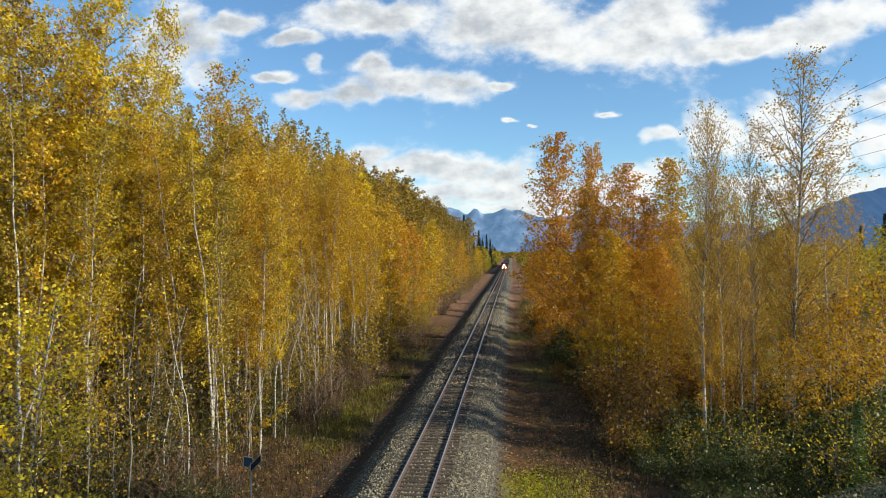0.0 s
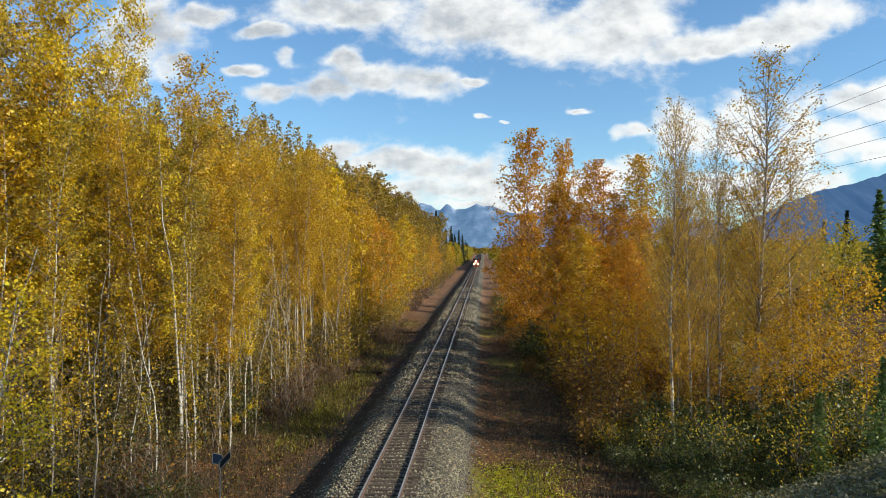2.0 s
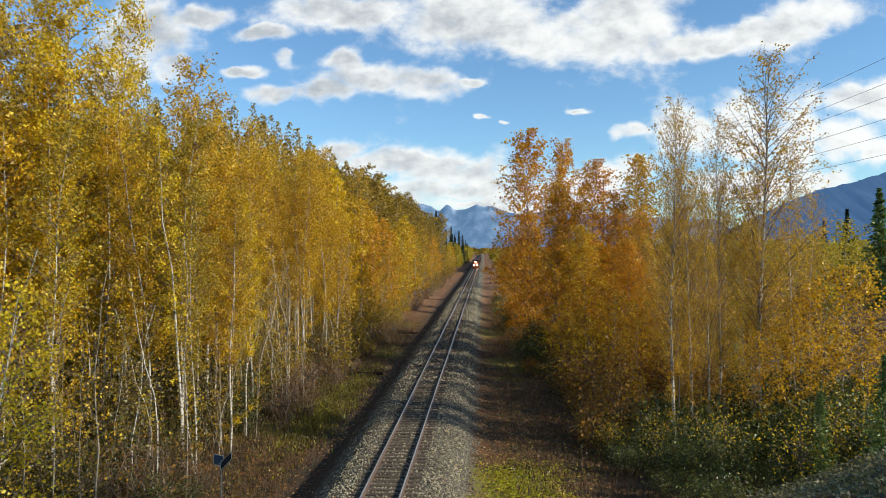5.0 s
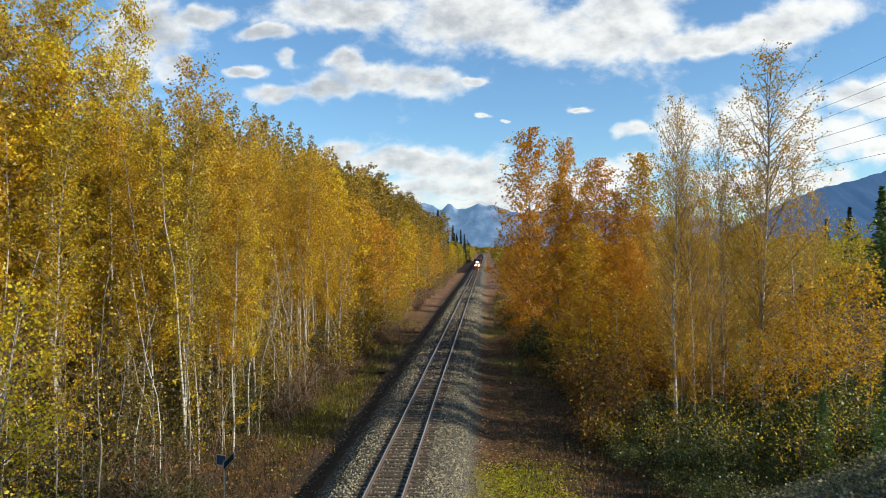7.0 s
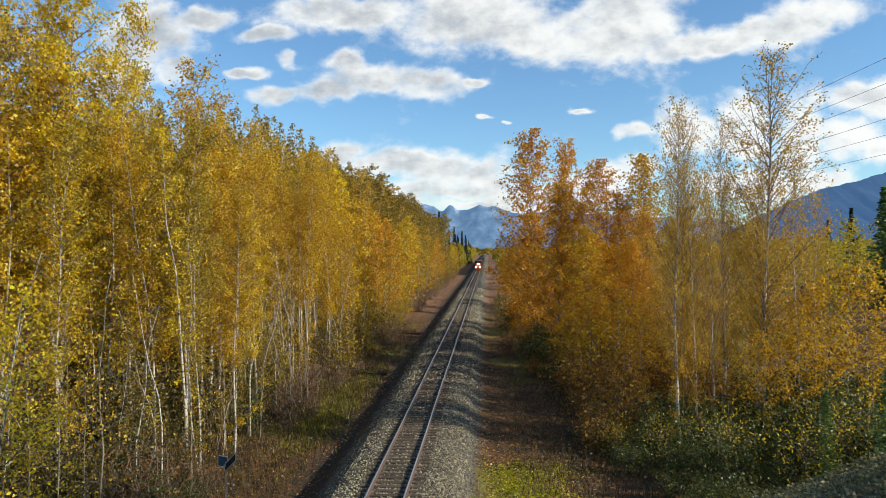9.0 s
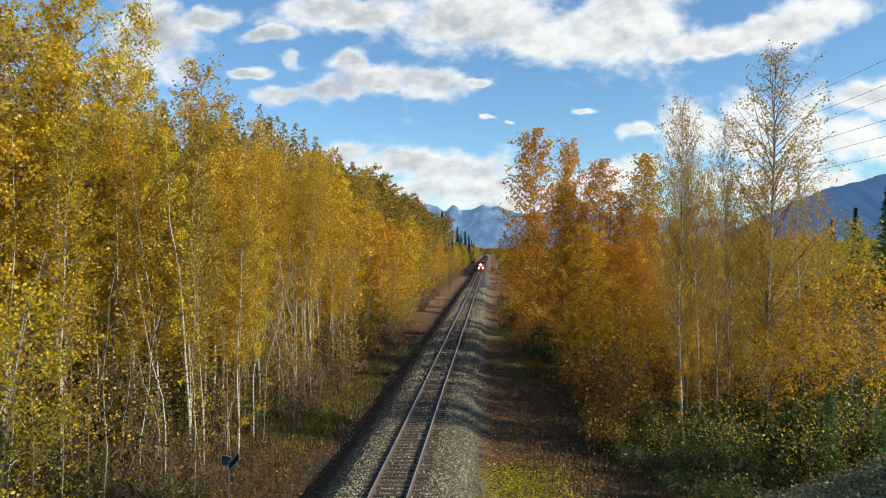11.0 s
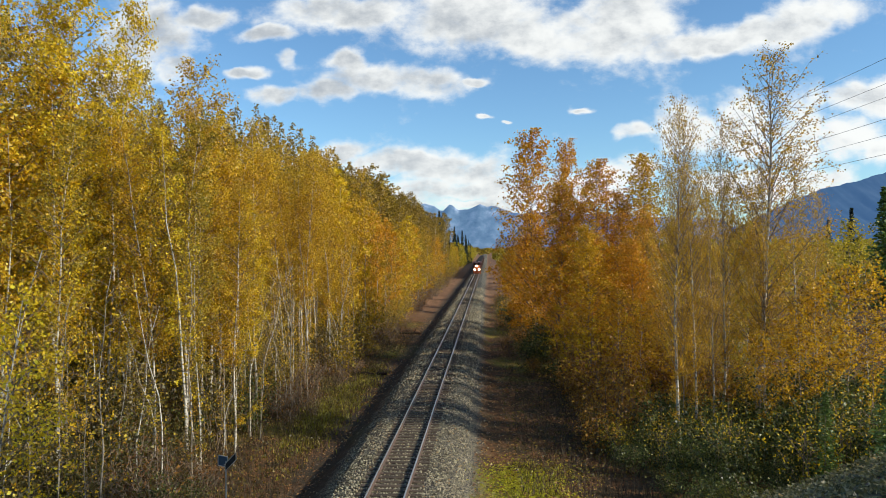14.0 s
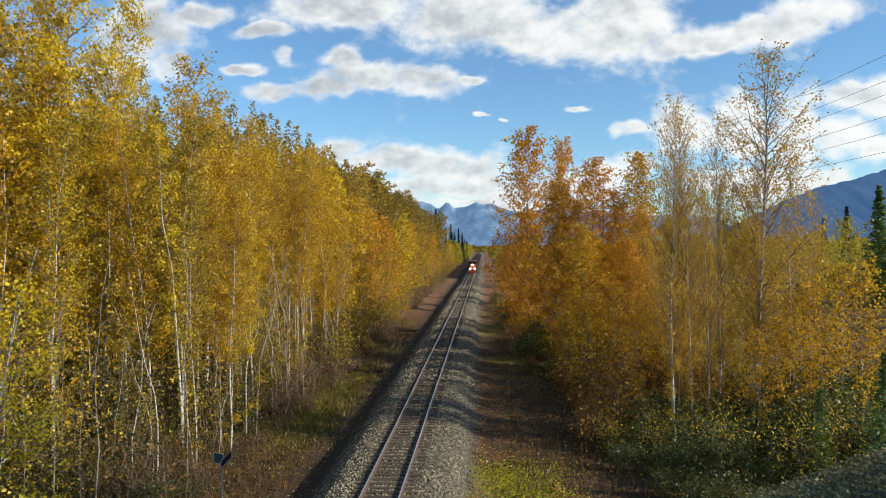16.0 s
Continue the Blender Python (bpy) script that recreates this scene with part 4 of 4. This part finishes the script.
def woods(name, label, spots, leaves, leaf, wide, seed, green):
    """Woodland too far off to count: crowns of leaf clumps, all in one."""
    r = np.random.default_rng(seed)
    allc = []
    for x, y, h in spots:
        t = r.random(leaves) ** 0.8
        a = r.uniform(0, 6.283, leaves)
        w = wide * np.array([crown_width(v, "full") for v in t]) * r.uniform(0.55, 1.05, leaves)
        z = lie(x, y)
        allc.append(np.stack([x + np.cos(a) * w, y + np.sin(a) * w, z + h * (0.08 + 0.92 * t)], 1) + r.normal(0, 0.25, (leaves, 3)))
    v, f = leaf_sprays(r, np.vstack(allc), leaf)
    tagged(new(name, mesh_from(name, v, f, green)), label, "woodland", kind="stuff")


r_ = random.Random(77)
woods("hillside_woods", "dense golden autumn woodland on a hillside",
      [(x, y, r_.uniform(20, 26)) for x, y in scatter(560, -120, -20, 95, 420, 3.2, 51)], 340, 0.55, 2.2, 61, HILL)
woods("far_woods", "yellow woodland edge along the distant line",
      [(r_.uniform(-26, -9), r_.uniform(320, 900), r_.uniform(9, 14)) for _ in range(110)] + [(r_.uniform(10, 40), r_.uniform(120, 900), r_.uniform(6, 10)) for _ in range(130)]
      + [(r_.uniform(40, 220), r_.uniform(150, 420), r_.uniform(10, 14)) for _ in range(200)], 170, 1.0, 2.6, 62, MEADOW)
woods("horizon_woods", "brown forest line across the valley", [(r_.uniform(-300, 1500), r_.uniform(1000, 1900), r_.uniform(6, 11)) for _ in range(900)], 34, 4.5, 7.0, 63, HILL)


# ---- low growth ----
def strew(name, label, category, spots, size, green, flat, lift, seed):
    r = np.random.default_rng(seed)
    c = np.array([(x, y, lie(x, y) + lift * r.random()) for x, y in spots])
    v, f = leaf_sprays(r, c, size, flat)
    tagged(new(name, mesh_from(name, v, f, green)), label, category, kind="stuff")


def verge():
    r = random.Random(90)
    left = [(r.uniform(-11, -4.3), 20 + 90 * r.random() ** 1.5) for _ in range(13000)]
    right = [(r.uniform(3.3, 10), 22 + 90 * r.random() ** 1.5) for _ in range(13000)]
    strew("fallen_leaves", "russet fallen leaves and dead stalks", "fallen leaves", left + right, 0.13, LITTER, 0.55, 0.12, 91)

    brush = [(r.uniform(-15, -5.6), 19 + 85 * r.random() ** 1.6) for _ in range(24000)] + [(r.uniform(5.0, 13), 32 + 80 * r.random() ** 1.4) for _ in range(8000)]
    strew("dead_weeds", "knee-high brown dead weeds and seed heads", "weeds", brush, 0.11, THICKET, 0.0, 0.75, 93)
    slope = [(x, y) for x, y in ((r.uniform(9, 28), r.uniform(8, 23)) for _ in range(60000))]
    rs = np.random.default_rng(94)
    c = np.array([(x, y, fill_height(x, y) + 0.22 * rs.random() ** 2) for x, y in slope])
    v, f = leaf_sprays(rs, c, 0.085, 0.2)
    tagged(new("slope_weeds", mesh_from("slope_weeds", v, f, SLOPE)), "low weeds and dead leaves on the road slope", "weeds", kind="stuff")

    def stalks(n, x0, x1, y0, y1, tall):
        """Thin dead stalks."""
        x, y = rs.uniform(x0, x1, n), y0 + (y1 - y0) * rs.random(n) ** 1.5
        foot = np.array([(a, b, lie(a, b)) for a, b in zip(x, y)])
        top = foot + rs.normal(0, 0.18, (n, 3)) * (1, 1, 0) + np.stack([0 * x, 0 * x, tall * rs.uniform(0.4, 1.1, n)], 1)
        wide = np.stack([np.full(n, 0.012), rs.normal(0, 0.008, n), 0 * x], 1)
        return np.stack([foot - wide, foot + wide, top], 1).reshape(-1, 3)

    sv = np.vstack([stalks(9000, -15, -5.2, 19, 90, 1.0), stalks(3000, 5.5, 12, 30, 90, 0.8)])
    tagged(new("dry_stalks", mesh_from("dry_stalks", sv, np.arange(len(sv)).reshape(-1, 3), STALK)), "thin dry stalks in the undergrowth", "weeds", kind="stuff")

    def tufts(cx, cy, rx, ry, n):
        return [(r.gauss(cx, rx), r.gauss(cy, ry)) for _ in range(n)]

    grass = tufts(-7.2, 47, 0.8, 4.5, 6000) + tufts(-6.6, 60, 0.6, 4, 1800) + tufts(-5.4, 25.5, 0.5, 0.9, 900)
    moss = tufts(5.7, 32.3, 0.85, 1.2, 5200) + tufts(6.2, 29.6, 0.9, 0.9, 2000) + tufts(7.6, 33, 0.9, 1.2, 500)
    strew("moss", "bright yellow-green moss and short grass on the verge", "moss", moss, 0.10, MOSS, 0.35, 0.08, 95)
    spots = np.array(grass)
    rr = np.random.default_rng(92)
    n = len(spots)
    base = np.array([(x, y, lie(x, y)) for x, y in spots])
    side = rr.normal(0, 1, (n, 3)) * (0.03, 0.03, 0)
    tip = base + rr.normal(0, 0.09, (n, 3)) * (1, 1, 0) + np.stack([0 * base[:, 0], 0 * base[:, 0], rr.uniform(0.12, 0.34, n)], 1)
    v = np.stack([base - side, base + side, tip], 1).reshape(-1, 3)
    tagged(new("grass", mesh_from("grass", v, np.arange(3 * n).reshape(-1, 3), GRASS)), "tufts of yellow-green grass on the verge", "grass", kind="stuff")


verge()


def build_log(x, y, length, thick, turn):
    ob = thing("log", "dark fallen log on the leaf-strewn verge", "log", "logs on the verge", pose(x, y, lie(x, y) + thick * 0.35, 0, 0, turn))
    vs, fs = [], []
    pts = [np.array((t * length - length / 2, 0.12 * math.sin(t * 5), 0.03 * math.cos(t * 7))) for t in np.linspace(0, 1, 8)]
    tube(vs, fs, pts, [thick * (0.5 - 0.02 * i) for i in range(8)], 8)
    fs = [*fs, tuple(range(8)), tuple(range(len(vs) - 8, len(vs)))]
    piece("trunk", mesh_from("trunk", vs, fs, DEAD), ob)
    piece("stub", mesh_from("stub", *stub(length, thick), DEAD), ob)


def stub(length, thick):
    vs, fs = [], []
    tube(vs, fs, [np.array((length * 0.2, 0, 0)), np.array((length * 0.28, 0.1, thick * 1.5))], [thick * 0.2, thick * 0.1], 5)
    return vs, fs


build_log(-6.4, 61.5, 2.6, 0.35, 5)
build_log(-6.6, 92.0, 3.4, 0.4, -4)


# ---- marker post ----
def build_marker():
    m = thing("track_marker", "trackside marker of two dark blue plates on a steel post", "railway sign", at=pose(-5.72, 25.0, lie(-5.72, 25.0) + 0.15))
    blue, black = plain("blue_plate", (0.03, 0.05, 0.08), 0.4), plain("black_plate", (0.015, 0.018, 0.022), 0.4)
    part("post", boxes(((0.05, 0.035, 4.0), (0, 0, 1.6), 0.008)), STEEL, m, "pale steel post")
    for name, mat, at, size, slant, turn in (("front_plate", blue, (-0.10, -0.03, 3.62), (0.34, 0.38), -0.25, 14), ("tilted_plate", black, (0.20, -0.05, 3.60), (0.44, 0.27), 1.0, -8)):
        def slanted(bm):
            for v in bm.verts:
                v.co.z += slant * v.co.x
            return bm
        w, h = size
        p = part(name, slanted(boxes(((w, 0.012, h), (0, 0, 0), 0.004))), mat, m, "dark plate with a pale rim")
        p.matrix_basis = pose(*at, 0, 0, turn)
        rim = slanted(boxes(((w + 0.03, 0.02, 0.025), (0, 0, h / 2)), ((w + 0.03, 0.02, 0.025), (0, 0, -h / 2)), ((0.025, 0.02, h), (w / 2, 0, 0)), ((0.025, 0.02, h), (-w / 2, 0, 0))))
        part("rim", rim, STEEL, p, "pale metal rim")
    part("bracket", boxes(((0.30, 0.03, 0.03), (0.05, -0.015, 3.48))), STEEL, m)


build_marker()


# ---- power line ----
def build_power_line():
    ends = (-105.0, 165.0, 435.0)
    hooks = ((32.0, 25.2), (31.2, 23.1), (33.5, 23.0), (31.2, 20.7), (33.5, 20.2), (32.6, 18.6))
    first = None
    for y in ends:
        if first is None:
            first = p = thing("utility_pole", "weathered wooden utility pole with cross-arms", "utility pole", "poles of the power line", pose(32.3, y, -1.2))
            part("mast", rods((0.17, 27.2, (0, 0, 13.3), (0, 0, 0), 10, 0.11)), DEAD, p)
            for z in (24.1, 21.5, 19.7):
                part("cross_arm", boxes(((3.2, 0.12, 0.14), (0, 0, z), 0.01)), DEAD, p)
            for x, z in hooks:
                part("insulator", rods((0.07, 0.5, (x - 32.3, 0, z + 1.0), (0, 0, 0), 8, 0.04)), STEEL, p)
        else:
            copy_thing(first, pose(32.3, y, -1.2))
    for x, z in hooks:
        vs, fs, pts = [], [], []
        for a, b in zip(ends, ends[1:]):
            for s in np.linspace(0, 1, 17)[(1 if pts else 0):]:
                pts.append(np.array((x, a + (b - a) * s, z + 0.03 - 2.3 * 4 * s * (1 - s))))
        tube(vs, fs, pts, [0.015] * len(pts), 5)
        tagged(new("power_line", mesh_from("power_line", vs, np.array(fs), WIRE)), "thin dark overhead power line along the railway", "power line", "overhead power lines")


build_power_line()


# ---- train ----
def build_train():
    ochre = plain("loco_yellow", (0.36, 0.085, 0.03), 0.45, 0.4, 0, 0.35, 1.2)
    maroon = plain("loco_dark_red", (0.085, 0.03, 0.025), 0.45, 0.4, 0, 0.3, 1.2)
    under = plain("running_gear_grime", (0.03, 0.026, 0.022), 0.8, 0.2)
    rust = plain("wagon_brown", (0.075, 0.038, 0.028), 0.7, 0.2, 0, 0.4, 1.0)
    glass = plain("dark_cab_glass", (0.01, 0.012, 0.015), 0.1, 0.5)
    white = glow("headlight_glow", (1.0, 0.80, 0.55), 12.0)
    coal = plain("dark_load", (0.03, 0.027, 0.025), 0.95, 0.1, 0, 0.5, 2.0)

    def bogie(parent, y, axles):
        part("bogie", boxes(((2.3, 0.9 + 1.5 * axles / 2, 0.32), (0, y, 0.72), 0.05), ((2.5, 1.2, 0.2), (0, y, 1.0), 0.03)), under, parent)
        for a in range(axles):
            ya = y + (a - (axles - 1) / 2) * 1.75
            w = part("wheelset", rods((0.48, 0.13, (-0.75, 0, 0), (0, 90, 0), 20), (0.48, 0.13, (0.75, 0, 0), (0, 90, 0), 20), (0.08, 1.4, (0, 0, 0), (0, 90, 0), 8)), under, parent)
            w.matrix_basis = pose(0, ya, 0.665)
            WHEELS.append(w)

    loco = thing("locomotive", "dark red and orange diesel locomotive with lit headlights", "locomotive")
    part("frame", boxes(((3.0, 20.5, 0.35), (0, 10.6, 1.45), 0.04), ((2.2, 5.0, 0.75), (0, 10.6, 0.95), 0.1)), under, loco)
    part("hood", boxes(((2.0, 14.2, 2.75), (0, 13.2, 3.0), 0.12)), maroon, loco)
    part("cab", boxes(((3.0, 2.9, 2.75), (0, 4.2, 3.05), 0.12)), maroon, loco)
    part("nose", boxes(((2.2, 2.2, 1.75), (0, 1.75, 2.5), 0.2)), ochre, loco, "orange nose")
    part("pilot", boxes(((2.9, 0.25, 1.0), (0, 0.25, 0.85), 0.05), ((2.2, 0.4, 0.35), (0, 0.1, 0.45), 0.05)), ochre, loco, "orange front plate")
    for x in (-0.72, 0.72):
        part("windscreen", boxes(((0.95, 0.05, 0.75), (x, 2.74, 3.75), 0.02)), glass, loco)
        part("ditch_light", rods((0.34, 0.14, (x * 1.1, 0.18, 1.75), (90, 0, 0), 14)), white, loco, "bright lower headlight")
    for x in (-0.16, 0.16):
        part("headlight", rods((0.30, 0.12, (x, 0.62, 3.05), (90, 0, 0), 14)), white, loco, "bright upper headlight")
    part("exhaust_stack", boxes(((0.6, 1.0, 0.3), (0, 12.0, 4.5), 0.04)), under, loco)
    part("radiator_wing", boxes(((2.9, 3.2, 0.5), (0, 18.4, 4.2), 0.06)), maroon, loco)
    part("coupler", boxes(((0.3, 0.7, 0.3), (0, -0.05, 0.95), 0.04)), under, loco)
    for x in (-1.42, 1.42):
        part("handrail", boxes(((0.04, 15.5, 0.04), (x, 13.0, 2.65)), *[((0.04, 0.04, 1.0), (x, 6 + 2.3 * i, 2.15)) for i in range(7)]), ochre, loco)
    bogie(loco, 4.2, 3)
    bogie(loco, 17.0, 3)
    cars = [(loco, 0.0)]
    first = None
    for i in range(16):
        y = 21.8 + i * 14.9
        if first is None:
            first = w = thing("hopper_wagon", "rust-brown open freight wagon with a dark load", "freight wagon", "wagons of the train")
            part("body", boxes(((2.95, 13.4, 2.3), (0, 7.2, 2.55), 0.06)), rust, w)
            part("rim", boxes(((3.1, 0.15, 0.18), (0, 0.5, 3.72)), ((3.1, 0.15, 0.18), (0, 13.9, 3.72)), ((0.15, 13.4, 0.18), (-1.48, 7.2, 3.72)), ((0.15, 13.4, 0.18), (1.48, 7.2, 3.72))), rust, w)
            part("load", boxes(((2.5, 12.6, 0.6), (0, 7.2, 3.75), 0.28)), coal, w, "dark heaped load")
            for x in (-1.5, 1.5):
                for k in range(9):
                    part("rib", boxes(((0.08, 0.12, 2.2), (x, 0.9 + k * 1.57, 2.55))), rust, w)
            part("underframe", boxes(((2.4, 13.8, 0.35), (0, 7.2, 1.25), 0.03)), under, w)
            for yb in (2.3, 12.1):
                part("bogie", boxes(((2.2, 2.4, 0.3), (0, yb, 0.72), 0.05)), under, w)
                for ya in (yb - 0.88, yb + 0.88):
                    q = part("wheelset", rods((0.46, 0.13, (-0.75, 0, 0), (0, 90, 0), 16), (0.46, 0.13, (0.75, 0, 0), (0, 90, 0), 16), (0.08, 1.4, (0, 0, 0), (0, 90, 0), 8)), under, w)
                    q.matrix_basis = pose(0, ya, 0.645)
        else:
            w = copy_thing(first, Matrix())
        cars.append((w, y))
    return cars


WHEELS = []
TRAIN = build_train()


def motions():
    """The train comes slowly towards the bridge; the locomotive's wheels roll with it."""
    run = ((0.0, 352.0), (4.0, 326.0), (9.0, 293.0), (12.5, 268.0), (16.0, 240.0))
    for car, y in TRAIN:
        walk(car, [(t, pose(0, d + y, 0.0)) for t, d in run])
    for w in WHEELS:
        at = w.matrix_basis.translation.copy()
        rows = []
        for i in range(161):
            d = float(np.interp(i / 10, [a for a, _ in run], [b for _, b in run]))
            rows.append((i / 10, pose(*at, math.degrees((352.0 - d) / 0.48) , 0, 0)))
        walk(w, rows)


motions()
